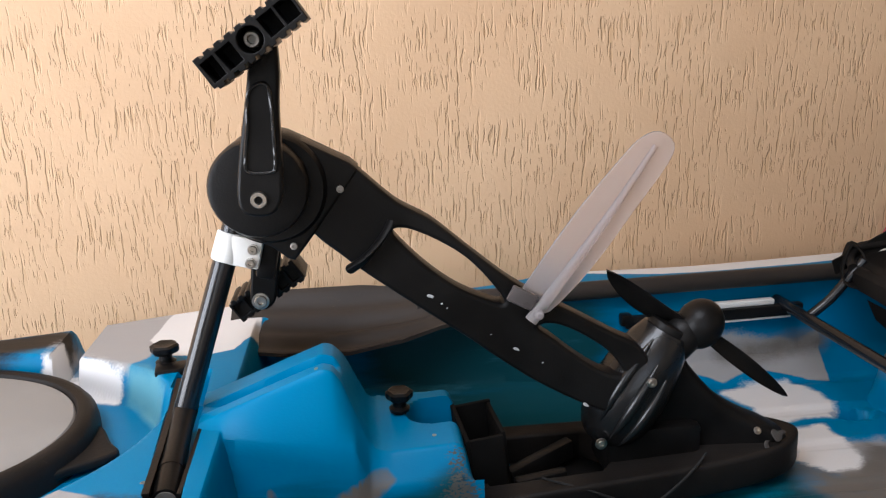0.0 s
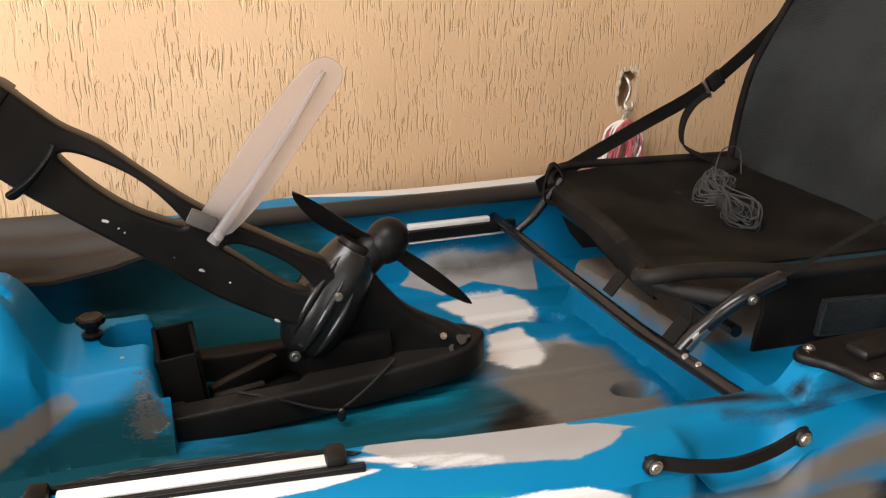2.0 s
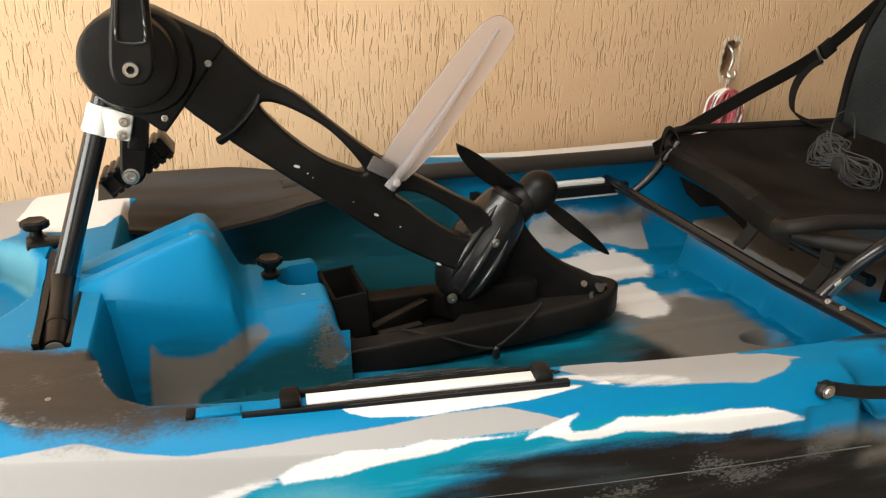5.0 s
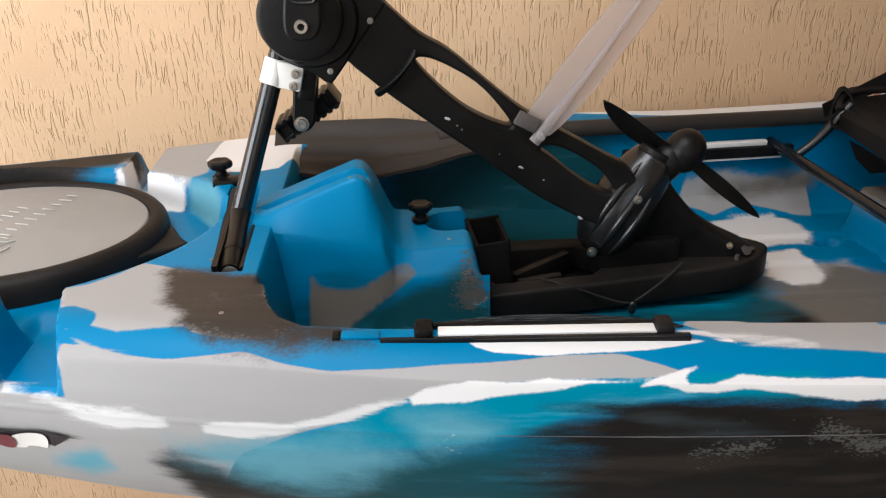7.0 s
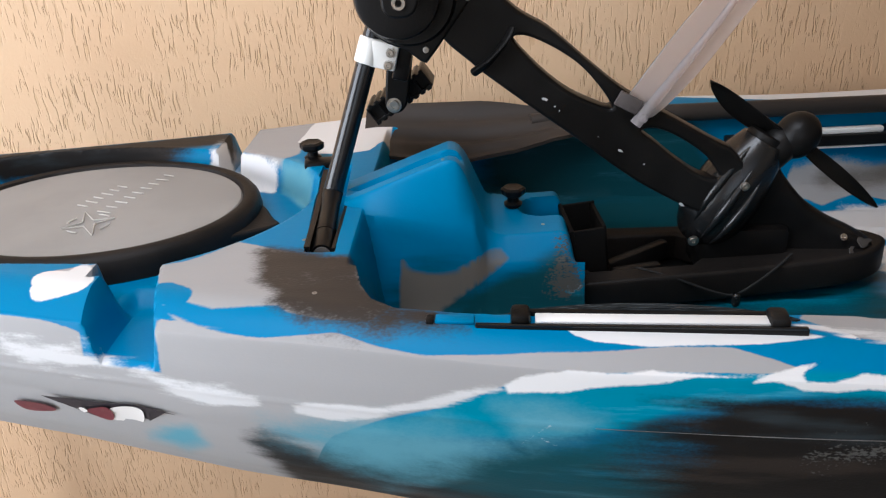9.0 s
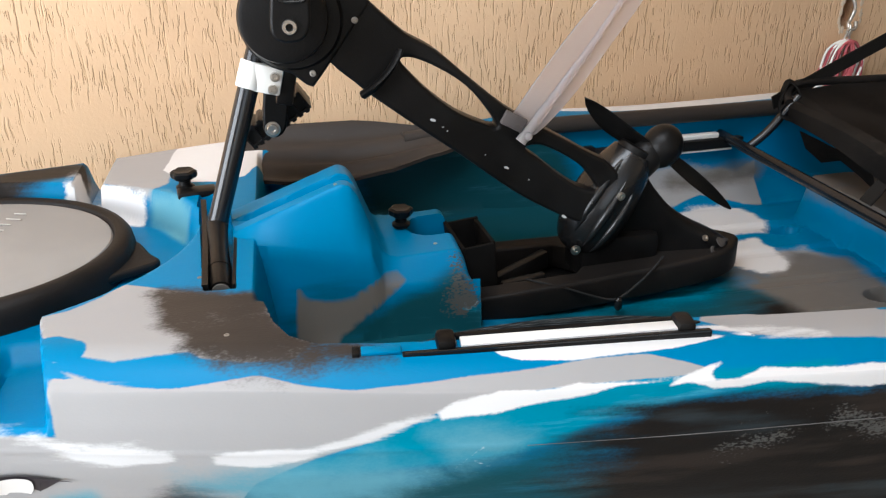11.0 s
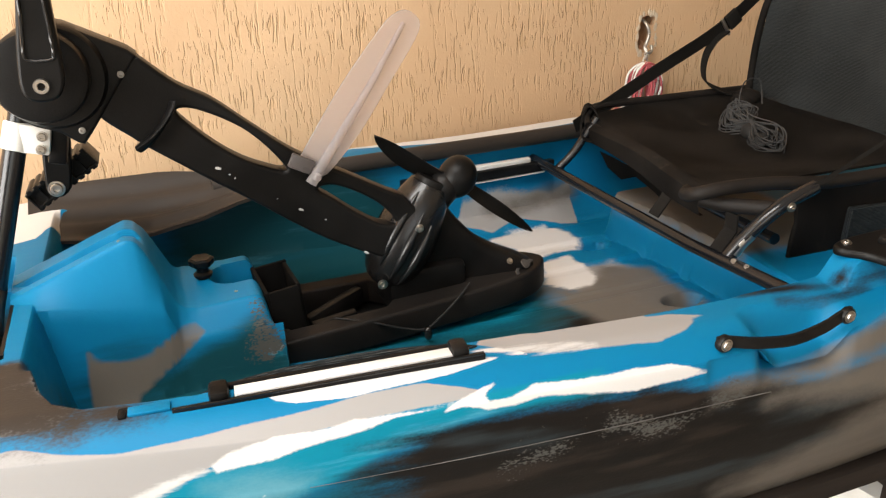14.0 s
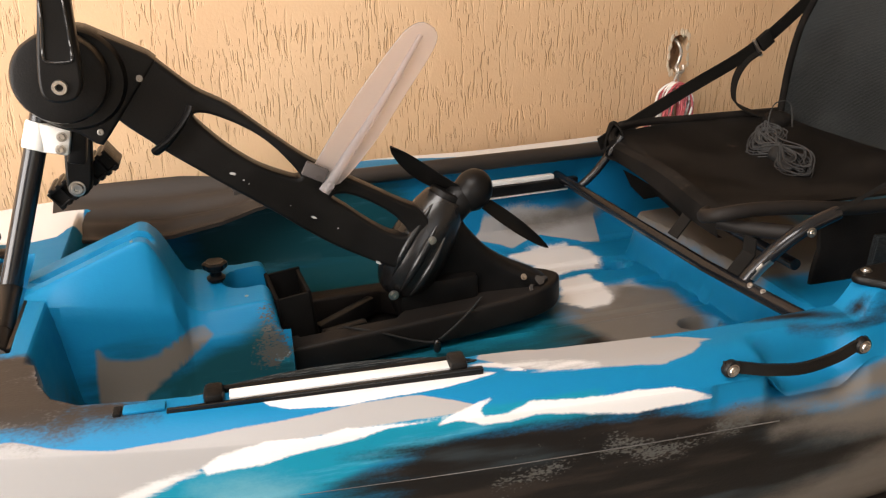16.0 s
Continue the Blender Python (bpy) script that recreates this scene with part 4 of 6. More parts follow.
    return me


kayak = thing("kayak", "blue, grey and white marbled fishing kayak on a rack", "kayak")
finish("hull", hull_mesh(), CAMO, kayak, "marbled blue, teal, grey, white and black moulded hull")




# ---- fittings of the kayak ----
def hatch():
    cx, cy, a, b = -0.54, 0.885, 0.205, 0.166
    lid = bmesh.new()
    rings = ellipse_ring(lid, cx, cy, [(-0.16, 0.9395), (-0.12, 0.939), (-0.06, 0.938), (-0.015, 0.937), (-0.002, 0.9355), (0.0, 0.933), (0.0, 0.915)], a, b)
    lid.faces.new(rings[0])
    lid_ob = part("hatch_lid", lid, GREY_LID, kayak, "flat grey plastic hatch lid")
    rim = bmesh.new()
    ellipse_ring(rim, cx, cy, [(0.0, 0.905), (0.0005, 0.934), (0.004, 0.9385), (0.012, 0.940), (0.020, 0.937), (0.025, 0.930), (0.027, 0.918), (0.027, 0.895)], a, b)
    part("rim", rim, DARK_RUBBER, lid_ob, "thick black rubber rim")
    tab = [(-0.02, -0.075), (0.01, -0.05), (0.040, -0.022), (0.046, -0.006), (0.030, 0.010), (0.004, 0.045), (-0.02, 0.05), (-0.03, 0.0)]
    finish("pull_tab", plate(tab, 0.012, pose(-0.318, 0.868, 0.914, 0, 4, -8), bevel=0.004, smooth=4), DARK_RUBBER, lid_ob, "black rubber pull tab")
    # raised emblem and bars where the moulded writing cannot be read
    emblem = bmesh.new()
    c = Vector((-0.522, 0.812, 0.9402))
    star = []
    for k in range(8):
        ang = 0.5 + k * math.pi / 4
        star.append(c + Vector((math.cos(ang), math.sin(ang), 0)) * (0.010 if k % 2 else 0.046 if k % 4 else 0.034))
    add_tube(emblem, star, 0.0011, 6, closed=True)
    for a0 in (0.9, 2.5, 4.0, 5.6):
        add_tube(emblem, [c + Vector((math.cos(a0 + q), math.sin(a0 + q), 0)) * 0.030 for q in (0, 0.2, 0.4, 0.6)], 0.0009, 6)
    part("emblem", emblem, EMBOSS, lid_ob, "raised four-point emblem")
    rnd = random.Random(8)
    for (x0, y0), (x1, y1), n in (((-0.560, 0.868), (-0.525, 0.955), 6), ((-0.520, 0.842), (-0.468, 1.000), 9)):
        for k in range(n):
            u = (k + 0.5) / n
            p = Vector((x0 + (x1 - x0) * u, y0 + (y1 - y0) * u, 0.9402))
            across = Vector((y0 - y1, x1 - x0, 0)).normalized() * -1
            bar = add_tube(bmesh.new(), [p - across * 0.011, p + across * rnd.uniform(0.006, 0.012)], 0.0009, 6)
            part("raised_bar", bar, EMBOSS, lid_ob)


hatch()


def side_decal():
    """Almond-shaped decal on the bow's side, as plain shapes, laid on the curved side."""
    def lay(name, outline, lift, material, label):
        pts = curve_through([(x, z, 0) for x, z in outline], 6, True)
        bm = bmesh.new()
        vs = []
        for p in pts:
            vs.append(bm.verts.new((p.x, side_y(p.x, p.y) - lift, p.y)))
        bm.faces.new(vs)
        bmesh.ops.triangulate(bm, faces=bm.faces)
        return part(name, bm, material, decal, label)
    decal = thing("side_decal", "white and dark almond-shaped decal on the hull", "decal")
    lay("outline", [(-0.504, 0.826), (-0.486, 0.8195), (-0.470, 0.8135), (-0.449, 0.816), (-0.421, 0.825), (-0.393, 0.830), (-0.376, 0.829), (-0.366, 0.827), (-0.336, 0.821), (-0.367, 0.821), (-0.373, 0.803), (-0.385, 0.787), (-0.400, 0.778), (-0.419, 0.776), (-0.437, 0.787), (-0.455, 0.799), (-0.472, 0.8105), (-0.488, 0.8175)], 0.0012, DECAL_DARK, "dark outline")
    lay("fill", [(-0.419, 0.817), (-0.395, 0.8265), (-0.378, 0.824), (-0.379, 0.807), (-0.392, 0.788), (-0.411, 0.780), (-0.424, 0.784), (-0.426, 0.794), (-0.418, 0.804)], 0.0022, DECAL_WHITE, "white fill")
    lay("spot", [(-0.451, 0.810), (-0.427, 0.820), (-0.419, 0.817), (-0.418, 0.804), (-0.428, 0.790), (-0.440, 0.793), (-0.449, 0.802)], 0.0030, DECAL_RED, "maroon spot")
    lay("glint", [(-0.460, 0.812), (-0.453, 0.814), (-0.450, 0.808), (-0.457, 0.804)], 0.0036, DECAL_WHITE, "small white glint")
    lay("bow_mark", [(-0.513, 0.809), (-0.497, 0.799), (-0.513, 0.790), (-0.545, 0.786), (-0.550, 0.806)], 0.0022, DECAL_RED, "maroon mark nearer the bow")
    return decal


def side_y(x, z):
    """Outer face of the near side at a place below the shoulder."""
    o = np.interp(float(sheer(np.array([x]))[0]) - 0.024 - z, [0.0, 0.035, 0.068, 0.098, 0.12, 0.15], [0.0, -0.007, -0.008, -0.006, 0.002, 0.018])
    return float(near_edge(np.array([x]))[0]) + o - 0.001


side_decal()
seam_pts = [(0.115 + 0.55 * k / 60, 0.855 - 0.006 * k / 60 - 0.004 * (k / 60) ** 3) for k in range(61)]
part("mould_seam", add_tube(bmesh.new(), [(x, side_y(x, z) + 0.0002, z) for x, z in seam_pts], [0.0003 + 0.0004 * min(1, k / 45) for k in range(61)], 8), SEAM, kayak, "thin pale mould seam along the side")


def gear_track():
    a, b = Vector((-0.001, 0.538, 0.9425)), Vector((0.322, 0.520, 0.939))
    d = (b - a)
    m = Matrix.Translation((a + b) / 2) @ pose(0, 0, 0, 4, 0, math.degrees(math.atan2(d.y, d.x)))
    n = d.length
    track = part("gear_track", block(n, 0.007, 0.008, m @ pose(0, -0.010, 0.000), 0.0012), BLACK_PLASTIC, kayak, "black plastic track along the gunwale")
    part("channel", block(n * 0.8, 0.006, 0.010, m @ pose(0.01, 0.012, 0.002), 0.0012), BLACK_PLASTIC, track)
    part("insert", block(n * 0.74, 0.015, 0.006, m @ pose(0.018, 0.001, 0.003), 0.001), STRIP_WHITE, track, "white strip with black smudges")
    part("lip", block(n * 0.99, 0.002, 0.003, m @ pose(0, -0.0125, 0.0045), 0.0006), GLOSS_PLASTIC, track, "thin shiny front lip")
    for u in (-0.36, 0.42):
        part("end_cap", block(0.020, 0.026, 0.016, m @ pose(u * n, 0.003, 0.005), 0.005), BLACK_PLASTIC, track, "rounded black end cap")
    part("slot_end", block(0.040, 0.013, 0.004, pose(-0.022, 0.535, 0.9455, 3, 0, -4), 0.0012), BLUE_PLASTIC, track, "blue plastic end piece of the track")
    part("slot_stop", block(0.008, 0.014, 0.005, pose(-0.047, 0.536, 0.9455, 3, 0, -4), 0.0012), BLACK_PLASTIC, track)
    # black mesh pouch lip that stands up inside the track
    lip = bmesh.new()
    prev = None
    for k in range(41):
        u = k / 40
        x = 0.02 + 0.31 * u
        h = 0.020 * math.sin(math.pi * u) ** 0.6
        y = 0.555 - 0.02 * u
        col = [lip.verts.new((x, y + dy, z)) for dy, z in ((-0.004, 0.925), (-0.003, 0.932 + h), (0.001, 0.934 + h), (0.012, 0.926 + h * 0.6), (0.016, 0.905))]
        if prev:
            for i in range(4):
                lip.faces.new((prev[i], prev[i + 1], col[i + 1], col[i]))
        prev = col
    part("mesh_pouch", lip, MESH_FABRIC, kayak, "black mesh pouch inside the gunwale")


gear_track()


def far_track():
    a, b = Vector((0.46, 1.226, 0.893)), Vector((0.79, 1.250, 0.898))
    d = b - a
    m = Matrix.Translation((a + b) / 2) @ pose(0, 0, 0, 0, 0, math.degrees(math.atan2(d.y, d.x)))
    t = part("gear_track", block(d.length, 0.016, 0.020, m @ pose(0, 0, -0.008), 0.002), BLACK_PLASTIC, kayak, "black plastic track on the inner side")
    part("insert", block(d.length * 0.5, 0.014, 0.010, m @ pose(0.03, 0.006, 0.007), 0.002), WHITE_NYLON, t, "white strip")
    part("edge_strip", block(d.length * 0.75, 0.012, 0.004, m @ pose(0.02, 0.001, -0.021), 0.001), WHITE_NYLON, t, "thin white strip under the track")
    part("end_cap", block(0.02, 0.02, 0.02, m @ pose(-d.length / 2, 0, -0.002), 0.003), BLACK_PLASTIC, t)


far_track()


def side_handle():
    pts = curve_through([(0.590, 0.463, 0.9205), (0.604, 0.461, 0.920), (0.64, 0.452, 0.915), (0.685, 0.447, 0.912), (0.73, 0.449, 0.917), (0.76, 0.453, 0.924), (0.778, 0.456, 0.926)], 6)
    h = part("carry_handle", band(pts, 0.0135, 0.0045, (0, 0.15, 1)), BLACK_PLASTIC, kayak, "black strap handle, scuffed in the middle")
    for x, y, z in ((0.598, 0.460, 0.919), (0.769, 0.452, 0.924)):
        part("end_pad", lathe([(0.0105, -0.004), (0.0105, 0.002), (0.009, 0.004), (0.001, 0.004)], facing(x, y, z), 24), BLACK_PLASTIC, h)
        bolt(h, (x, y - 0.004, z), 0.0055, 0.003)


side_handle()


def latch():
    outline = [(0.822, 0.532), (0.835, 0.548), (0.87, 0.556), (0.95, 0.560), (1.04, 0.556), (1.05, 0.49), (0.95, 0.464), (0.885, 0.452), (0.858, 0.462), (0.845, 0.50)]
    l = finish("latch_plate", plate(outline, 0.012, pose(0, 0, 0.966), bevel=0.004, smooth=4), BLACK_PLASTIC, kayak, "black moulded plate bolted on the gunwale")
    part("lever", block(0.14, 0.03, 0.014, pose(0.95, 0.52, 0.976, 0, 0, 8), 0.005), BLACK_PLASTIC, l)
    for x, y in ((0.845, 0.540), (0.868, 0.466), (0.99, 0.545)):
        bolt(l, None, 0.005, 0.003, pose(x, y, 0.972))


latch()


def deck_screws():
    for x, y in ((-0.208, 0.714), (-0.172, 0.580), (0.095, 0.862), (-0.04, 0.84)):
        z = float(deck(np.array([x]), np.array([y]))[0])
        bolt(kayak, None, 0.0028, 0.001, pose(x, y, z), "small rusty deck screw", "screw")


deck_screws()


def knob(x, y, z, r=0.018, label="black lobed plastic knob"):
    prof = [(0.008, -0.004), (0.009, 0.004), (0.013, 0.006), (0.0135, 0.010), (0.009, 0.013), (0.008, 0.019), (r * 0.9, 0.023), (r, 0.026), (r, 0.032), (r * 0.8, 0.0345), (r * 0.4, 0.033)]
    bm = lathe(prof, pose(x, y, z), 36)
    for v in bm.verts:
        if v.co.z > z + 0.021:
            ang = math.atan2(v.co.y - y, v.co.x - x)
            k = 1 + 0.07 * math.cos(6 * ang)
            v.co.x, v.co.y = x + (v.co.x - x) * k, y + (v.co.y - y) * k
    return part("knob", bm, BLACK_PLASTIC, kayak, label)


knob(-0.249, 1.012, 0.948)
part("knob_bracket", block(0.055, 0.03, 0.012, pose(-0.232, 0.995, 0.953, 0, 0, 10), 0.004), BLACK_PLASTIC, kayak, "black bracket under the knob")
knob(0.057, 0.932, 0.897, 0.017)


def well_plate():
    """Black bullet-shaped plate that closes the drive well, with its tall open box at the front."""
    outline = [(0.135, 0.822), (0.33, 0.836), (0.48, 0.853), (0.56, 0.874), (0.598, 0.908), (0.598, 0.934), (0.56, 0.965), (0.48, 0.985), (0.33, 1.0), (0.135, 1.012)]
    hole = [(0.165, 0.862), (0.31, 0.868), (0.34, 0.90), (0.34, 0.94), (0.31, 0.972), (0.165, 0.975)]
    outer = curve_through([(x, y, 0) for x, y in outline[1:-1]], 5)
    outer = [(p.x, p.y) for p in outer]
    me = plate([outline[0]] + outer + [outline[-1]], 0.046, pose(0, 0, 0.798, 0, -2.2, 0), [hole], 0.006)
    w = finish("well_plate", me, DARK_RUBBER, kayak, "black bullet-shaped drive well plate")
    part("well_floor", block(0.22, 0.13, 0.01, pose(0.25, 0.92, 0.782), 0.002), BLACK_PLASTIC, w)
    # front box
    for sx, sy, px, py in ((0.006, 0.105, 0.137, 0.915), (0.006, 0.09, 0.185, 0.925), (0.052, 0.006, 0.16, 0.868), (0.052, 0.006, 0.16, 0.966)):
        part("box_wall", block(sx, sy, 0.085, pose(px, py, 0.847, 0, -6, 4), 0.0012), MATT_BLACK, w)
    part("box_floor", block(0.05, 0.095, 0.01, pose(0.162, 0.917, 0.812, 0, -4, 4), 0.001), DARK_RUBBER, w)
    for px, py, rz, n in ((0.245, 0.935, 28, 0.11), (0.235, 0.885, 4, 0.07)):
        part("inner_rib", block(n, 0.016, 0.03, pose(px, py, 0.808, 0, -6, rz), 0.004), BLACK_PLASTIC, w)
    bolt(w, None, 0.005, 0.003, pose(0.40, 0.872, 0.826))
    bolt(w, None, 0.005, 0.003, pose(0.345, 0.858, 0.823))
    cord = curve_through([(0.228, 0.855, 0.835), (0.278, 0.835, 0.827), (0.325, 0.825, 0.812), (0.357, 0.822, 0.806), (0.385, 0.826, 0.82), (0.42, 0.842, 0.838), (0.445, 0.862, 0.848)], 6)
    part("bungee", tube(cord, 0.0018, 8), THIN_CORD, w, "thin black bungee cord")
    part("toggle", lathe([(0.003, -0.012), (0.006, -0.008), (0.006, 0.004), (0.004, 0.008), (0.002, 0.009)], pose(0.360, 0.818, 0.802), 16), GLOSS_PLASTIC, w, "small black cord toggle")


well_plate()

# ---- pedal drive ----
drive = thing("pedal_drive", "black plastic pedal drive with raised propeller", "pedal drive")


def drive_body():
    arc_out = [(-0.079 + 0.064 * math.cos(radians(q)), 1.212 + 0.064 * math.sin(radians(q))) for q in range(72, 255, 9)]
    gear_out = arc_out + [(-0.084, 1.146), (-0.066, 1.131), (-0.058, 1.128), (-0.046, 1.143), (-0.034, 1.159), (0.018, 1.230), (0.009, 1.238)]
    head = finish("gear_housing", plate(gear_out, 0.050, facing(0, 0.898, 0), bevel=0.004), BLACK_PLASTIC, drive, "matt black gear housing")
    part("cover_ring", lathe([(0.062, -0.03), (0.062, 0.006), (0.058, 0.012), (0.03, 0.012)], facing(-0.079, 0.874, 1.214), 56), BLACK_PLASTIC, head)
    part("cover_disc", lathe([(0.0535, -0.02), (0.0535, 0.010), (0.051, 0.016), (0.046, 0.018), (0.01, 0.018)], facing(-0.089, 0.852, 1.219), 56), BLACK_PLASTIC, head, "round cover disc")
    leg_out = [(-0.03, 1.215), (-0.01, 1.225), (0.014, 1.229), (0.020, 1.227), (0.06, 1.191), (0.099, 1.168), (0.145, 1.129), (0.194, 1.089), (0.236, 1.063), (0.272, 1.043), (0.324, 1.013), (0.354, 0.996), (0.372, 0.965), (0.36, 0.93), (0.325, 0.908), (0.292, 0.918), (0.233, 0.951), (0.19, 0.981), (0.142, 1.018), (0.094, 1.053), (0.055, 1.082), (0.017, 1.111), (-0.006, 1.131), (-0.030, 1.152), (-0.04, 1.17)]
    hole_a = [(0.054, 1.156), (0.069, 1.159), (0.098, 1.147), (0.132, 1.126), (0.159, 1.1), (0.183, 1.068), (0.182, 1.061), (0.166, 1.066), (0.131, 1.083), (0.100, 1.106), (0.072, 1.133)]
    hole_b = [(0.226, 1.028), (0.247, 1.031), (0.28, 1.016), (0.314, 0.992), (0.335, 0.966), (0.336, 0.957), (0.311, 0.963), (0.277, 0.986), (0.248, 1.010)]
    leg = finish("leg", plate(leg_out, 0.034, facing(0, 0.893, 0), [hole_a, hole_b], 0.005, 4), BLACK_PLASTIC, drive, "long black leg with two slots")
    arc = curve_through([(0.052, 0.868, 1.172), (0.046, 0.864, 1.160), (0.033, 0.861, 1.143), (0.018, 0.862, 1.128), (0.004, 0.868, 1.117)], 5)
    part("collar", add_tube(bmesh.new(), arc, [0.003 + 0.003 * k / (len(arc) - 1) for k in range(len(arc))], 12, flat=1.8), BLACK_PLASTIC, leg, "raised collar with worn edge")
    for x, y, z, r in ((-0.003, 0.868, 1.210, 0.0042), (-0.058, 0.868, 1.147, 0.004)):
        bolt(leg, (x, y, z), r, 0.002, None, "small worn steel screw", "screw")
    # places where the black coat has flaked off
    rnd = random.Random(4)
    for x, z, size, turn in ((0.096, 1.076, 0.0050, -12), (0.199, 1.002, 0.0042, -25), (0.288, 0.921, 0.0048, -30), (0.109, 1.066, 0.0020, 20), (0.115, 1.060, 0.0016, 60), (0.232, 0.982, 0.0018, 0), (0.168, 1.023, 0.0015, 40)):
        flake = [(size * math.cos(q * 0.785) * rnd.uniform(0.6, 1.1), 0.55 * size * math.sin(q * 0.785) * rnd.uniform(0.5, 1.1)) for q in range(8)]
        finish("flaked_spot", plate(flake, 0.0012, facing(x, 0.8757, z) @ pose(0, 0, 0, 0, 0, turn), bevel=0.0003), FLAKE, leg, "pale spot where the coat has flaked off")


drive_body()


def pod():
    """Ribbed gear pod that carries the propeller."""
    foot, head = Vector((0.322, 0.915, 0.852)), Vector((0.404, 0.915, 1.000))
    m = along(foot, head)
    n = (head - foot).length
    prof = [(0.004, -0.006), (0.022, -0.002), (0.036, 0.010), (0.046, 0.035), (0.050, 0.070), (0.048, 0.105), (0.041, 0.140), (0.032, n - 0.004), (0.028, n), (0.01, n + 0.001)]
    fine = [tuple(p)[:2] for p in curve_through([(r, z, 0) for r, z in prof], 4)]
    p = part("propeller_pod", lathe(fine, m, 48), GLOSS_PLASTIC, drive, "glossy black pod with lengthwise ribs")
    inv = m.inverted()
    near = (inv.to_3x3() @ Vector((0, -1, 0)))
    base = math.atan2(near.y, near.x)
    for off, z0, z1 in ((-0.75, 0.03, 0.155), (-0.22, 0.012, 0.130), (0.22, 0.010, 0.118)):
        pts, rad = [], []
        for k in range(13):
            u = k / 12
            z = z0 + (z1 - z0) * u
            r = float(np.interp(z, [q[1] for q in fine], [q[0] for q in fine]))
            ang = base + off + 0.05 * (u - 0.5)
            pts.append(m @ Vector((r * math.cos(ang), r * math.sin(ang), z)))
            rad.append(0.0012 + 0.0055 * math.sin(math.pi * min(1, max(0, u))) ** 0.8)
        part("rib", add_tube(bmesh.new(), pts, rad, 10), GLOSS_PLASTIC, p)
    bolt(p, (0.368, 0.8635, 0.951), 0.0045, 0.003)
    bolt(p, (0.309, 0.873, 0.866), 0.0055, 0.003)
    part("neck_ring", lathe([(0.024, -0.006), (0.027, -0.004), (0.027, 0.004), (0.024, 0.006)], m @ pose(0, 0, n + 0.004), 32), BLACK_PLASTIC, p, "thin ring under the hub")
    hub = bmesh.new()
    bmesh.ops.create_uvsphere(hub, u_segments=32, v_segments=20, radius=0.030)
    bmesh.ops.transform(hub, matrix=pose(0.447, 0.912, 1.006) @ along((0, 0, 0), (0.4, 0, 0.8)) @ Matrix.Diagonal((1, 1, 1.12, 1)), verts=hub.verts)
    part("hub", hub, BLACK_PLASTIC, p, "round matt black hub")
    part("hub_neck", lathe([(0.025, -0.02), (0.026, 0.0), (0.027, 0.02), (0.02, 0.03)], along((0.418, 0.914, 0.985), (0.447, 0.912, 1.02)), 32), BLACK_PLASTIC, p)


pod()


def prop_blade(root, tip, chord, twist, bend, label):
    """A tapered, twisted and slightly cupped blade."""
    root, tip = Vector(root), Vector(tip)
    d = (tip - root).normalized()
    n = (tip - root).length
    wide0 = d.cross(Vector((0, 1, 0))).normalized()
    bm = bmesh.new()
    prev = None
    for k in range(21):
        u = k / 20
        c = chord * (0.55 + 0.75 * math.sin(math.pi * min(1, u * 0.9 + 0.08)) ** 0.8) * (1 - u ** 7) ** 0.5 * 0.8 + 0.0006
        ang = radians(twist[0] + (twist[1] - twist[0]) * u)
        w = math.cos(ang) * wide0 + math.sin(ang) * Vector((0, 1, 0))
        h = d.cross(w)
        o = root + d * n * u + wide0 * bend * math.sin(math.pi * u)
        ring = []
        for a in range(14):
            q = 2 * math.pi * a / 14
            ring.append(bm.verts.new(o + w * c * 0.5 * math.cos(q) + h * (0.0045 * (1 - 0.7 * u)) * math.sin(q) + h * 0.004 * math.cos(q) ** 2))
        if prev:
            for a in range(14):
                bm.faces.new((prev[a], prev[(a + 1) % 14], ring[(a + 1) % 14], ring[a]))
        else:
            bm.faces.new(ring)
        prev = ring
    bm.faces.new(prev)
    return part("propeller_blade", bm, BLACK_PLASTIC, drive, label)


prop_blade((0.440, 0.915, 1.000), (0.320, 0.912, 1.086), 0.033, (50, 25), 0.006, "black propeller blade, pale worn edge")
prop_blade((0.450, 0.915, 0.995), (0.575, 0.912, 0.894), 0.022, (15, 30), 0.0, "black pointed propeller blade")


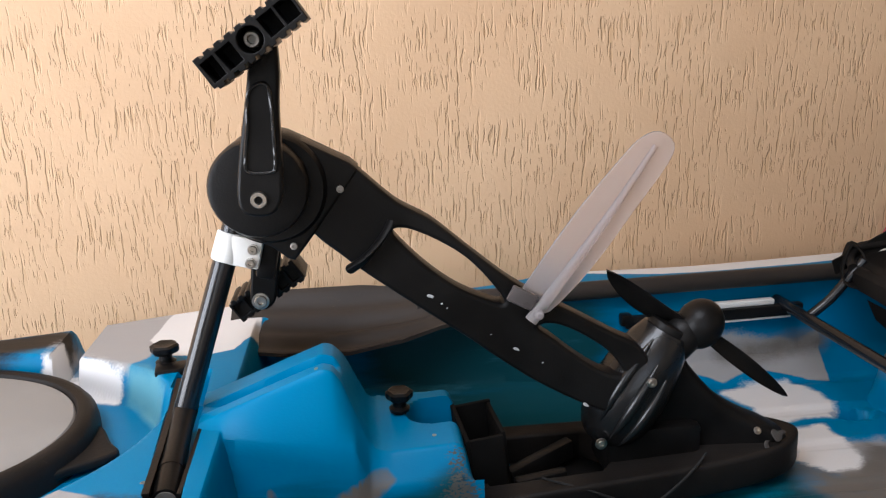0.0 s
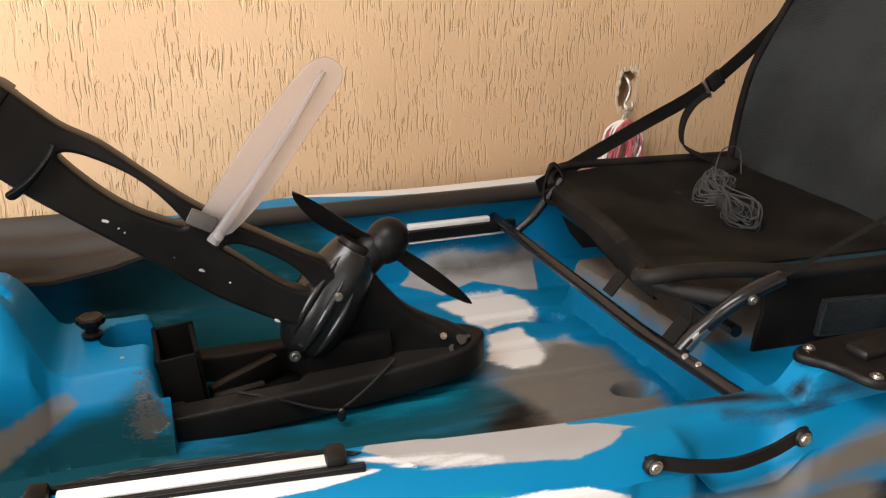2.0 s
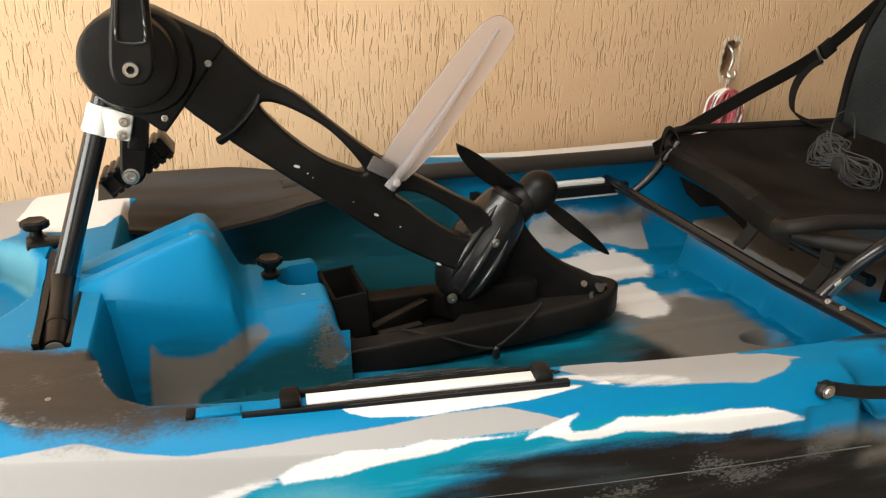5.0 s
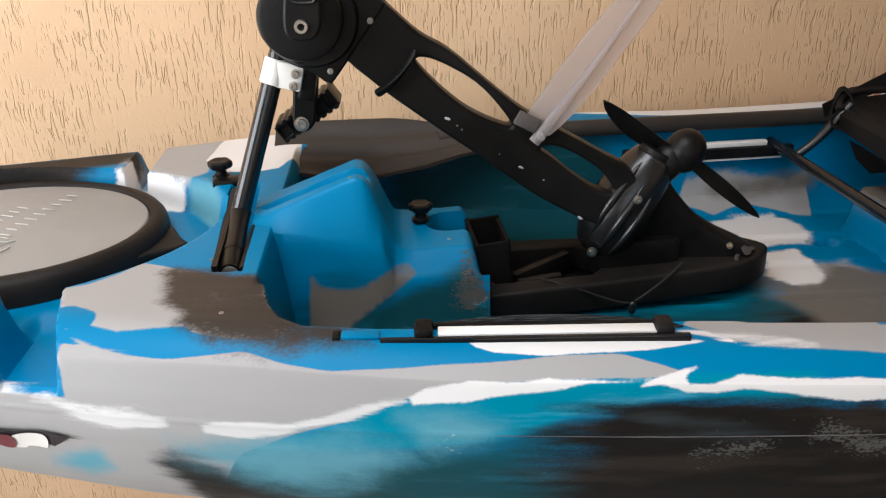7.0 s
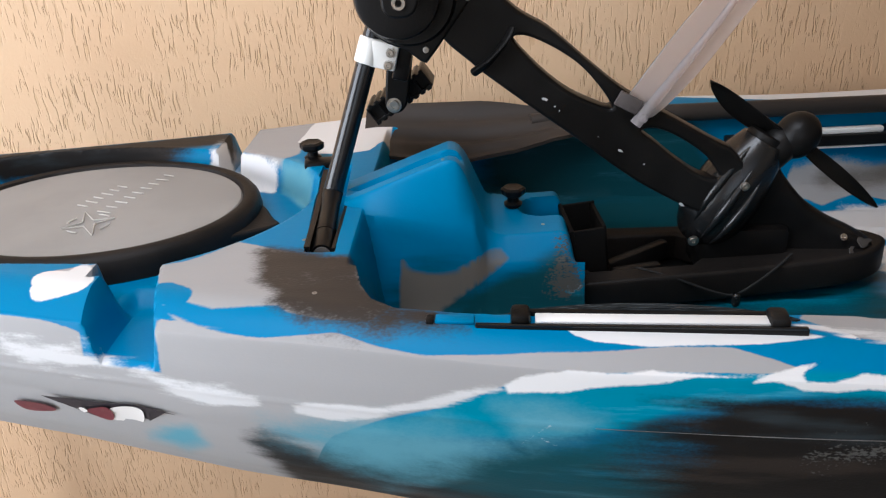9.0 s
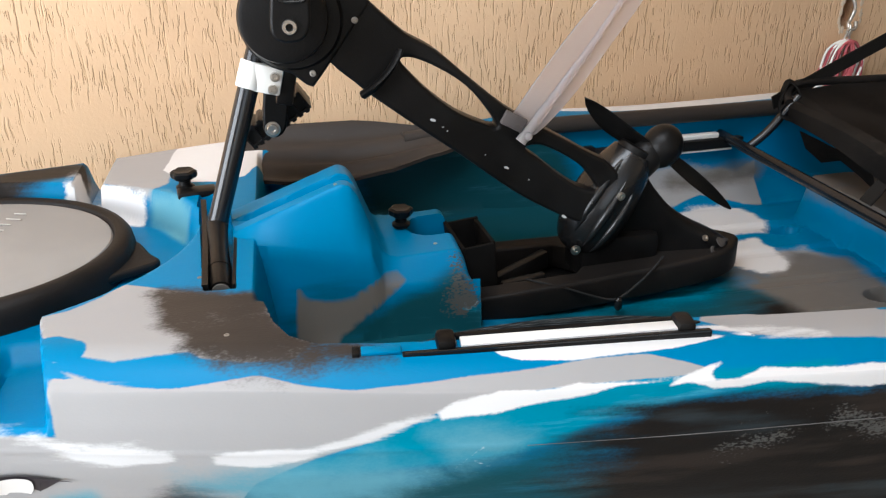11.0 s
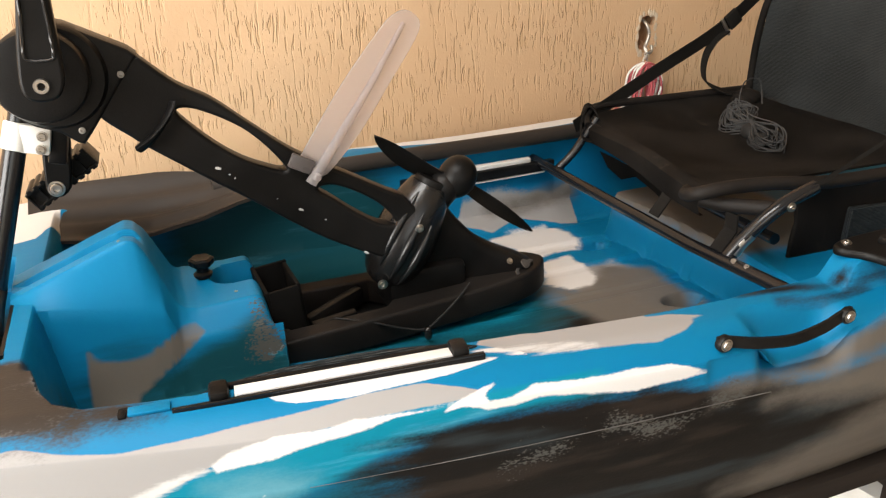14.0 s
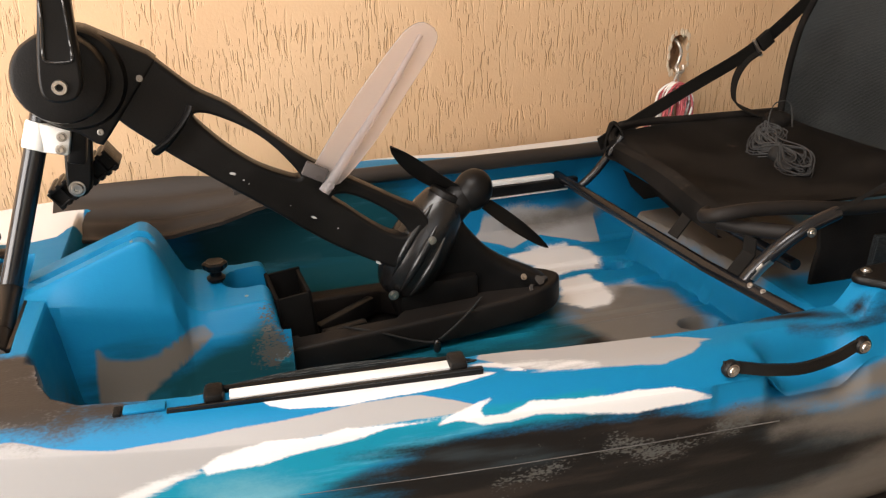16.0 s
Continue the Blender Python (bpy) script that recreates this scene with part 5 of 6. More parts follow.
def fin():
    """Swept foot that joins the pod to the well plate, wider towards its base."""
    bm = bmesh.new()
    prof = [(0.36, 0.985, 0.020), (0.395, 0.978, 0.021), (0.425, 0.965, 0.022), (0.436, 0.95, 0.023), (0.452, 0.93, 0.024), (0.475, 0.906, 0.028), (0.510, 0.882, 0.034), (0.548, 0.862, 0.040), (0.572, 0.848, 0.030)]
    prof = [tuple(p) for p in curve_through(prof, 4)]
    prev = None
    for x, z, w in prof:
        ring = []
        for k in range(17):
            q = math.pi * k / 16
            ring.append(bm.verts.new((x, 0.917 - w * math.cos(q) * (0.75 + 0.25 * math.sin(q)), z - (z - 0.818) * (1 - math.sin(q) ** 0.35))))
        if prev:
            for a in range(16):
                bm.faces.new((prev[a], prev[a + 1], ring[a + 1], ring[a]))
        prev = ring
    f = part("foot", bm, BLACK_PLASTIC, drive, "swept black foot with chipped paint")
    chips = [(-0.004, -0.011), (0.006, -0.008), (0.010, -0.001), (0.019, 0.004), (0.013, 0.007), (0.003, 0.004), (-0.003, 0.006), (-0.009, 0.000)]
    finish("chip", plate(chips, 0.002, Matrix.Translation((0.553, 0.888, 0.853)) @ pose(0, 0, 0, 42, 18, 12), bevel=0.0006, smooth=3), WORN_GREY, f, "worn grey patch")
    chips = [(-0.003, -0.005), (0.004, -0.004), (0.002, 0.001), (0.006, 0.006), (-0.001, 0.005), (-0.004, 0.001)]
    finish("chip", plate(chips, 0.002, Matrix.Translation((0.534, 0.876, 0.845)) @ pose(0, 0, 0, 55, 14, 12), bevel=0.0004), WORN_GREY, f, "worn grey patch")
    bolt(f, None, 0.0036, 0.003, Matrix.Translation((0.524, 0.884, 0.862)) @ pose(0, 0, 0, 50, 10, 0))
    part("foot_block", block(0.13, 0.075, 0.07, pose(0.385, 0.92, 0.842, 0, 0, 2), 0.012), BLACK_PLASTIC, f)


fin()


def crank(outline, y, thick):
    return finish("crank_arm", plate(outline, thick, facing(0, y, 0), bevel=0.0035, smooth=4), BLACK_PLASTIC, drive, "black plastic crank arm with recessed face")


def pedal(m, name_label):
    """A hollow pedal body: row of square cells and a round boss, with toothed long edges. z of m points out along the axle."""
    L, H, D = 0.106, 0.033, 0.06
    cells = []
    for cx, w in ((-0.042, 0.014), (-0.0235, 0.016), (0.0235, 0.016), (0.042, 0.016)):
        cells.append([(cx - w / 2, -0.010), (cx + w / 2, -0.010), (cx + w / 2, 0.010), (cx - w / 2, 0.010)])
    boss = [(0.0120 * math.cos(a * math.pi / 12), 0.0120 * math.sin(a * math.pi / 12)) for a in range(24)]
    edge = []
    teeth = 9
    for k in range(teeth):
        x0 = -L / 2 + L * k / teeth
        x1 = x0 + L / teeth
        edge += [(x0, -H / 2 + 0.003), (x0 + 0.004, -H / 2 + 0.003), (x0 + 0.0045, -H / 2), (x1 - 0.001, -H / 2)]
    edge += [(-x, -y) for x, y in edge]
    p = finish("pedal", plate(edge, D, m, cells + [boss], 0.0008), BLACK_PLASTIC, drive, name_label, False)
    part("pedal_web", block(L - 0.004, H - 0.006, 0.004, m @ pose(0, 0, -0.02), 0), DARK_RUBBER, p)
    part("axle_nut", lathe([(0.0075, -0.03), (0.0075, 0.018), (0.0065, 0.020), (0.0042, 0.020), (0.0038, 0.012)], m, 20), RUSTY, p, "steel axle end in its bore")
    return p


near_out = [(-0.086, 1.333), (-0.080, 1.368), (-0.070, 1.385), (-0.056, 1.375), (-0.054, 1.345), (-0.057, 1.305), (-0.058, 1.239), (-0.061, 1.214), (-0.072, 1.201), (-0.094, 1.201), (-0.104, 1.214), (-0.101, 1.251), (-0.093, 1.295)]
near_arm = crank(near_out, 0.803, 0.020)
inner = [(-0.084, 1.325), (-0.066, 1.330), (-0.0635, 1.29), (-0.064, 1.252), (-0.069, 1.245), (-0.090, 1.246), (-0.093, 1.256), (-0.0885, 1.29)]
rail = curve_through([(x, 0.7925, z) for x, z in inner], 5, True)
part("recess_edge", add_tube(bmesh.new(), rail, 0.0022, 8, closed=True), GLOSS_PLASTIC, near_arm, "raised shiny edge")
bolt(near_arm, (-0.083, 0.794, 1.2175), 0.0085, 0.005)
pedal(facing(-0.0715, 0.760, 1.3745, 0, 0, 0) @ pose(0, 0, 0, 0, 0, 36), "black toothed plastic pedal with hollow cells")
far_out = [(-0.103, 1.228), (-0.079, 1.225), (-0.082, 1.14), (-0.093, 1.061), (-0.099, 1.037), (-0.112, 1.028), (-0.127, 1.035), (-0.128, 1.061), (-0.118, 1.14)]
far_arm = crank(far_out, 1.004, 0.020)
bolt(far_arm, (-0.116, 0.993, 1.041), 0.008, 0.004)
pedal(facing(-0.110, 1.050, 1.045) @ pose(0, 0, 0, 0, 0, 33) @ pose(0, 0, 0, 0, 180, 0), "black toothed plastic pedal, hanging")


def support_pole():
    foot, joint, top = Vector((-0.185, 0.700, 0.941)), Vector((-0.197, 0.862, 0.952)), Vector((-0.122, 0.902, 1.180))
    pole = part("support_pole", tube([joint + (top - joint) * 0.02, joint + (top - joint) * 0.5, top], 0.0133, 24), POLE_PAINT, drive, "glossy black metal support pole")
    sleeve = curve_through([foot, foot.lerp(joint, 0.3), foot.lerp(joint, 0.75), joint + Vector((0.001, 0.004, 0.004)), joint + (top - joint) * 0.07], 5)
    fs = part("foot_sleeve", tube(sleeve, [0.0135 + 0.0008 * math.sin(0.5 * k) for k in range(len(sleeve))], 24), BLACK_PLASTIC, pole, "worn black foot sleeve")
    part("band", tube([foot.lerp(joint, 0.28), foot.lerp(joint, 0.33)], 0.0147, 24), BLACK_PLASTIC, fs)
    part("end_bore", lathe([(0.0105, 0.0), (0.0105, 0.0016), (0.009, 0.0018), (0.001, 0.0018)], along(foot, foot + foot - joint), 24), RUSTY, fs, "dull metal tube end")
    # black strips stand in for the shade along the trough's edges
    trough_edge = [(-0.2005, 0.690, 0.9525), (-0.2060, 0.780, 0.9525), (-0.2135, 0.880, 0.9525), (-0.2200, 0.955, 0.953)]
    part("trough_shade", band(trough_edge, 0.007, 0.008, (1, 0.1, 0)), BLACK_PLASTIC, pole, "black strip along the pole's trough, for its shade")
    part("trough_shade", band([(-0.1690, 0.690, 0.951), (-0.1700, 0.760, 0.951), (-0.1720, 0.835, 0.951)], 0.004, 0.006, (1, 0.1, 0)), BLACK_PLASTIC, pole)
    a, b = joint + (top - joint) * 0.765, joint + (top - joint) * 0.905
    cl = part("clamp", tube([a, a.lerp(b, 0.04), a.lerp(b, 0.96), b], [0.0155, 0.0165, 0.0165, 0.0155], 28), WHITE_NYLON, pole, "white clamp band")
    mid = (a + b) / 2
    part("clamp_tab", block(0.036, 0.018, 0.036, pose(mid.x + 0.020, mid.y - 0.006, mid.z - 0.004, 0, 14, 0), 0.003), WHITE_NYLON, cl)
    part("hinge_block", block(0.022, 0.022, 0.06, pose(mid.x + 0.044, mid.y + 0.01, mid.z - 0.012, 0, 12, 0), 0.004), BLACK_PLASTIC, pole)
    for x, z in ((-0.105, 1.142), (-0.109, 1.126)):
        bolt(cl, (x, mid.y - 0.016, z), 0.0045, 0.003)


support_pole()

# ---- frosted plastic strip on the leg ----
strip = thing("plastic_strip", "frosted translucent plastic strip standing on the drive leg", "plastic strip")
strip_out = [(0.343, 1.256), (0.363, 1.262), (0.381, 1.248), (0.375, 1.224), (0.337, 1.170), (0.289, 1.103), (0.238, 1.050), (0.222, 1.058), (0.200, 1.068), (0.211, 1.090), (0.267, 1.170), (0.322, 1.236)]
finish("sheet", plate(strip_out, 0.004, facing(0, 0.872, 0), bevel=0.001, smooth=3), CLEAR, strip)
spine = curve_through([(0.358, 0.868, 1.246), (0.308, 0.867, 1.170), (0.256, 0.866, 1.098), (0.214, 0.865, 1.042)], 6)
part("rib", add_tube(bmesh.new(), spine, [0.003 + 0.005 * k / (len(spine) - 1) for k in range(len(spine))], 14, flat=0.9), CLEAR, strip, "rounded hollow rib")
part("pin", lathe([(0.003, -0.004), (0.006, 0.0), (0.0055, 0.006), (0.003, 0.008)], facing(0.222, 0.860, 1.052), 16), CLEAR, strip)

part("clip", block(0.034, 0.007, 0.020, facing(0.204, 0.866, 1.071) @ pose(0, 0, 0, 0, 0, -28) @ pose(0, 0, 0, -90), 0.002), GREY_CLIP, strip, "dark clip at the foot of the strip")

# ---- paddle along the far gunwale ----
paddle = thing("paddle", "black kayak paddle lying along the far gunwale", "paddle")


def paddle_blade():
    bm = bmesh.new()
    nu, nv = 60, 24
    grid = {}
    for side in (0, 1):
        for i in range(nu + 1):
            u = i / nu
            x = -0.186 + 0.40 * u
            lo = float(np.interp(u, [0, 0.03, 0.08, 0.45, 0.65, 0.85, 1.0], [0.10, 0.02, 0.0, 0.0, 0.03, 0.15, 0.30]))
            hi = float(np.interp(u, [0, 0.03, 0.1, 0.5, 0.8, 1.0], [0.88, 0.95, 1.0, 1.0, 0.85, 0.56]))
            for j in range(nv + 1):
                w = lo + (hi - lo) * j / nv
                y = 1.098 + 0.115 * w + 0.02 * u
                low = float(np.interp(u, [0, 0.05, 0.2, 0.45, 0.65, 0.8, 1.0], [0.940, 0.930, 0.919, 0.913, 0.926, 0.944, 0.953]))
                z = low + (0.982 - low) * w - 0.010 * math.sin(math.pi * w) - 0.004 * u
                z += 0.0035 * math.cos(w * 2 * math.pi * 3.2) * math.sin(math.pi * min(1, max(0, u * 1.05)))
                grid[side, i, j] = bm.verts.new((x, y, z - 0.006 * side))
        for i in range(nu):
            for j in range(nv):
                bm.faces.new((grid[side, i, j], grid[side, i + 1, j], grid[side, i + 1, j + 1], grid[side, i, j + 1]))
    rim = [(i, 0) for i in range(nu)] + [(nu, j) for j in range(nv)] + [(i, nv) for i in range(nu, 0, -1)] + [(0, j) for j in range(nv, 0, -1)]
    for a, b in zip(rim, rim[1:] + rim[:1]):
        bm.faces.new((grid[0, a[0], a[1]], grid[0, b[0], b[1]], grid[1, b[0], b[1]], grid[1, a[0], a[1]]))
    part("blade", bm, BROWN_PLASTIC, paddle, "ribbed dusty black blade")


paddle_blade()
part("shaft", tube([(0.10, 1.190, 0.952), (0.2, 1.203, 0.953), (0.7, 1.247, 0.949), (1.35, 1.30, 0.946)], [0.012, 0.0155, 0.0155, 0.0155], 20), BROWN_PLASTIC, paddle, "straight black shaft")

# ---- seat ----
seat = thing("folding_chair", "black mesh folding kayak chair on a tube frame", "chair")
front = part("front_bar", tube([(0.755, 1.285, 0.896), (0.758, 1.0, 0.900), (0.764, 0.75, 0.902), (0.782, 0.560, 0.904)], 0.0100, 18), POLE_PAINT, seat, "scratched black tube")
for x, y, z in ((0.772, 0.632, 0.912), (0.768, 0.655, 0.912)):
    bolt(front, None, 0.003, 0.002, Matrix.Translation((x, y, z)) @ pose(0, 0, 0, 30, -15, 0))
part("leg", tube([(0.764, 1.176, 0.902), (0.793, 1.172, 0.930), (0.824, 1.169, 0.972), (0.842, 1.168, 0.996)], 0.0080, 16, 4), POLE_PAINT, seat, "shiny worn tube leg")
part("leg", tube([(0.775, 0.680, 0.903), (0.795, 0.672, 0.935), (0.820, 0.662, 0.966), (0.850, 0.657, 0.988), (0.90, 0.660, 1.003)], 0.0105, 16, 4), POLE_PAINT, seat, "worn black tube leg")
part("shine_sleeve", tube([(0.783, 0.677, 0.914), (0.793, 0.673, 0.931), (0.803, 0.669, 0.944)], 0.0109, 16, 3), STEEL, seat, "bare steel where paint is worn")
bolt(seat, (0.850, 0.646, 0.984), 0.005, 0.003)
bolt(seat, (0.833, 1.176, 0.986), 0.006, 0.004)
part("side_rail", tube([(0.790, 0.80, 0.970), (0.757, 0.762, 0.980), (0.754, 0.728, 0.993), (0.80, 0.715, 1.0), (0.868, 0.712, 0.997), (0.93, 0.71, 0.990), (1.0, 0.70, 0.988), (1.22, 0.70, 0.988)], 0.0105, 16, 5), DARK_RUBBER, seat, "padded black side rail")
part("side_rail", tube([(0.822, 1.165, 0.985), (0.835, 1.195, 0.998), (0.87, 1.20, 1.012), (1.0, 1.20, 1.012), (1.24, 1.20, 1.012)], 0.008, 16, 5), DARK_RUBBER, seat, "padded black side rail")
part("front_rail", tube([(0.835, 1.180, 0.980), (0.826, 1.0, 0.976), (0.812, 0.85, 0.974), (0.790, 0.765, 0.972)], 0.0085, 16, 5), DARK_RUBBER, seat, "front tube inside the fabric hem")
part("brace", tube([(0.772, 0.748, 0.975), (0.80, 0.715, 0.972), (0.842, 0.668, 0.976)], 0.0115, 16, 4), DARK_RUBBER, seat)
part("cross_tube", tube([(0.95, 1.19, 0.93), (0.90, 0.95, 0.90), (0.88, 0.70, 0.91)], 0.009, 12), POLE_PAINT, seat)
flap = bmesh.new()
fv = [[flap.verts.new((0.822 + 0.01 * k + 0.004 * math.sin(3 * j), 1.12 - 0.05 * j, 0.945 - (0.018 + 0.006 * math.sin(2.1 * j)) * k)) for k in range(3)] for j in range(5)]
for j in range(4):
    for k in range(2):
        flap.faces.new((fv[j][k], fv[j + 1][k], fv[j + 1][k + 1], fv[j][k + 1]))
bmesh.ops.solidify(flap, geom=flap.faces[:], thickness=0.003)
part("under_flap", flap, FABRIC, seat, "black cloth flap hanging under the hem")
for y in (0.70, 0.86):
    part("hem_strap", band([(0.80 + (y - 0.8) * 0.06, y, 0.965), (0.795, y, 0.94), (0.772, y, 0.91)], 0.026, 0.003, (0, 1, 0)), WEBBING, seat, "black webbing strap under the hem")


def front_hem():
    """Fabric that wraps the front tube and hangs down as a loose flap towards the wall side."""
    bm = bmesh.new()
    prev = None
    for k in range(31):
        u = k / 30
        x = 0.786 + 0.044 * u - 0.002 * math.sin(9 * u)
        y = 0.76 + 0.405 * u
        z = 0.976 + 0.008 * math.sin(math.pi * u) + 0.002 * u
        drop = 0.034 + 0.006 * math.sin(5 * u)
        col = [bm.verts.new((x + dx, y, z + dz)) for dx, dz in ((0.012, 0.008), (0.0, 0.007), (-0.008, 0.0), (-0.007, -drop * 0.5), (-0.002, -drop), (0.006, -drop))]
        if prev:
            for i in range(5):
                bm.faces.new((prev[i], prev[i + 1], col[i + 1], col[i]))
        prev = col
    part("front_hem", bm, FABRIC, seat, "black fabric hem over the front tube")


front_hem()


def seat_sling():
    bm = bmesh.new()
    nu, nv = 36, 36
    g = {}
    rnd = random.Random(3)
    for s in (0, 1):
        for i in range(nu + 1):
            for j in range(nv + 1):
                u, v = i / nu, j / nv
                far = Vector((0.838 + 0.41 * u, 1.195, 0.996 + 0.012 * min(1, u * 4)))
                nr = Vector((0.788 + 0.44 * u, 0.735, 0.984 + 0.008 * min(1, u * 4)))
                p = nr.lerp(far, v)
                sag = math.sin(math.pi * v) * (0.004 + 0.034 * math.sin(math.pi * min(1, u * 1.1)))
                p.z -= sag - 0.003 * math.sin(v * 9 + u * 5) * math.sin(math.pi * v)
                if i == 0:
                    p.z -= 0.006
                    p.x += 0.002
                g[s, i, j] = bm.verts.new(p - Vector((0, 0, 0.004 * s)))
        for i in range(nu):
            for j in range(nv):
                bm.faces.new((g[s, i, j], g[s, i + 1, j], g[s, i + 1, j + 1], g[s, i, j + 1]))
    rim = [(i, 0) for i in range(nu)] + [(nu, j) for j in range(nv)] + [(i, nv) for i in range(nu, 0, -1)] + [(0, j) for j in range(nv, 0, -1)]
    for a, b in zip(rim, rim[1:] + rim[:1]):
        bm.faces.new((g[0, a[0], a[1]], g[0, b[0], b[1]], g[1, b[0], b[1]], g[1, a[0], a[1]]))
    part("sling", bm, FABRIC, seat, "black fabric sling, dusty and slightly sagging")


seat_sling()


def backrest():
    bm = bmesh.new()
    nu, nv = 40, 40
    g = {}
    for s in (0, 1):
        for i in range(nu + 1):
            u = i / nu
            z = 0.972 + 0.56 * u
            x = float(np.interp(z, [0.972, 1.05, 1.11, 1.18, 1.25, 1.38, 1.53], [1.208, 1.225, 1.235, 1.252, 1.285, 1.36, 1.47]))
            inset = 0.03 * (1 - u) ** 3 + 0.03 * max(0, u - 0.8) / 0.2
            for j in range(nv + 1):
                v = j / nv
                y = (0.69 + inset) + (0.515 - 2 * inset) * v
                bow = 0.03 * math.sin(math.pi * v)
                fold = 0.004 * math.sin(v * 13 + 4 * u) * (1 - u)
                g[s, i, j] = bm.verts.new((x + bow + fold + 0.006 * s, y, z))
        for i in range(nu):
            for j in range(nv):
                bm.faces.new((g[s, i, j], g[s, i + 1, j], g[s, i + 1, j + 1], g[s, i, j + 1]))
    rim = [(i, 0) for i in range(nu)] + [(nu, j) for j in range(nv)] + [(i, nv) for i in range(nu, 0, -1)] + [(0, j) for j in range(nv, 0, -1)]
    for a, b in zip(rim, rim[1:] + rim[:1]):
        bm.faces.new((g[0, a[0], a[1]], g[0, b[0], b[1]], g[1, b[0], b[1]], g[1, a[0], a[1]]))
    back = part("backrest", bm, MESH_FABRIC, seat, "tall black woven mesh backrest")
    edge = [(1.210, 1.176, 0.985), (1.225, 1.192, 1.05), (1.235, 1.199, 1.11), (1.252, 1.204, 1.18), (1.285, 1.205, 1.25), (1.36, 1.205, 1.38), (1.45, 1.19, 1.5)]
    part("edge_binding", tube(edge, 0.0075, 12, 6), FABRIC, back, "black piped edge")
    edge2 = [(p[0] - 0.002, 1.895 - p[1], p[2]) for p in edge]
    part("edge_binding", tube(edge2, 0.009, 12, 6), FABRIC, back, "black piped edge")
    return back


back = backrest()
strap_pts = curve_through([(0.806, 1.192, 0.978), (0.85, 1.196, 0.998), (1.0, 1.202, 1.072), (1.140, 1.205, 1.140), (1.25, 1.207, 1.222), (1.35, 1.207, 1.315)], 5)
strap = part("strap", band(strap_pts, 0.027, 0.003, (-0.45, -0.1, 1)), WEBBING, seat, "black webbing strap to the backrest")
part("buckle", block(0.006, 0.006, 0.040, pose(1.150, 1.198, 1.146, 0, -35, 0), 0.001), STEEL, strap, "metal slide buckle")
part("keeper", block(0.030, 0.010, 0.032, pose(1.168, 1.200, 1.160, 0, -38, 0), 0.002), WEBBING, strap)
tail = curve_through([(1.155, 1.200, 1.138), (1.128, 1.20, 1.120), (1.110, 1.20, 1.09), (1.108, 1.20, 1.056), (1.122, 1.20, 1.032), (1.165, 1.19, 1.012), (1.20, 1.17, 1.006)], 6)
part("strap_tail", band(tail, 0.022, 0.003, (0.2, 1.0, 0.3)), WEBBING, strap, "hanging strap end")
part("strap", band(curve_through([(0.862, 0.652, 0.995), (0.94, 0.655, 1.026), (1.05, 0.66, 1.070), (1.20, 0.67, 1.13), (1.29, 0.68, 1.20)], 4), 0.006, 0.002, (-0.3, 0.5, 1)), WEBBING, seat, "thin black webbing strap")
flap_out = [(0.955, 0.968), (0.936, 0.920), (0.930, 0.875), (0.934, 0.845), (0.957, 0.836), (1.014, 0.834), (1.10, 0.845), (1.20, 0.86), (1.22, 0.98)]
finish("side_flap", plate(flap_out, 0.008, facing(0, 0.722, 0), bevel=0.003, smooth=3), FABRIC, seat, "black fabric flap hanging under the seat")
part("pocket", block(0.22, 0.012, 0.06, pose(1.14, 0.712, 0.90, 0, 3, 0), 0.005), MESH_FABRIC, seat, "mesh side pocket")

loop = curve_through([(0.812, 1.165, 0.962), (0.816, 1.185, 0.985), (0.835, 1.198, 1.016), (0.848, 1.185, 1.005), (0.846, 1.160, 0.975), (0.83, 1.150, 0.958)], 5, True)
part("corner_loop", band(loop + loop[:1], 0.020, 0.003, (0.4, 0.9, 0.1)), WEBBING, seat, "black webbing loop round the corner joint")

# ---- coil of cord on the seat ----
coil = thing("cord_coil", "bundle of thin grey cord tied in the middle, on the seat", "cord")


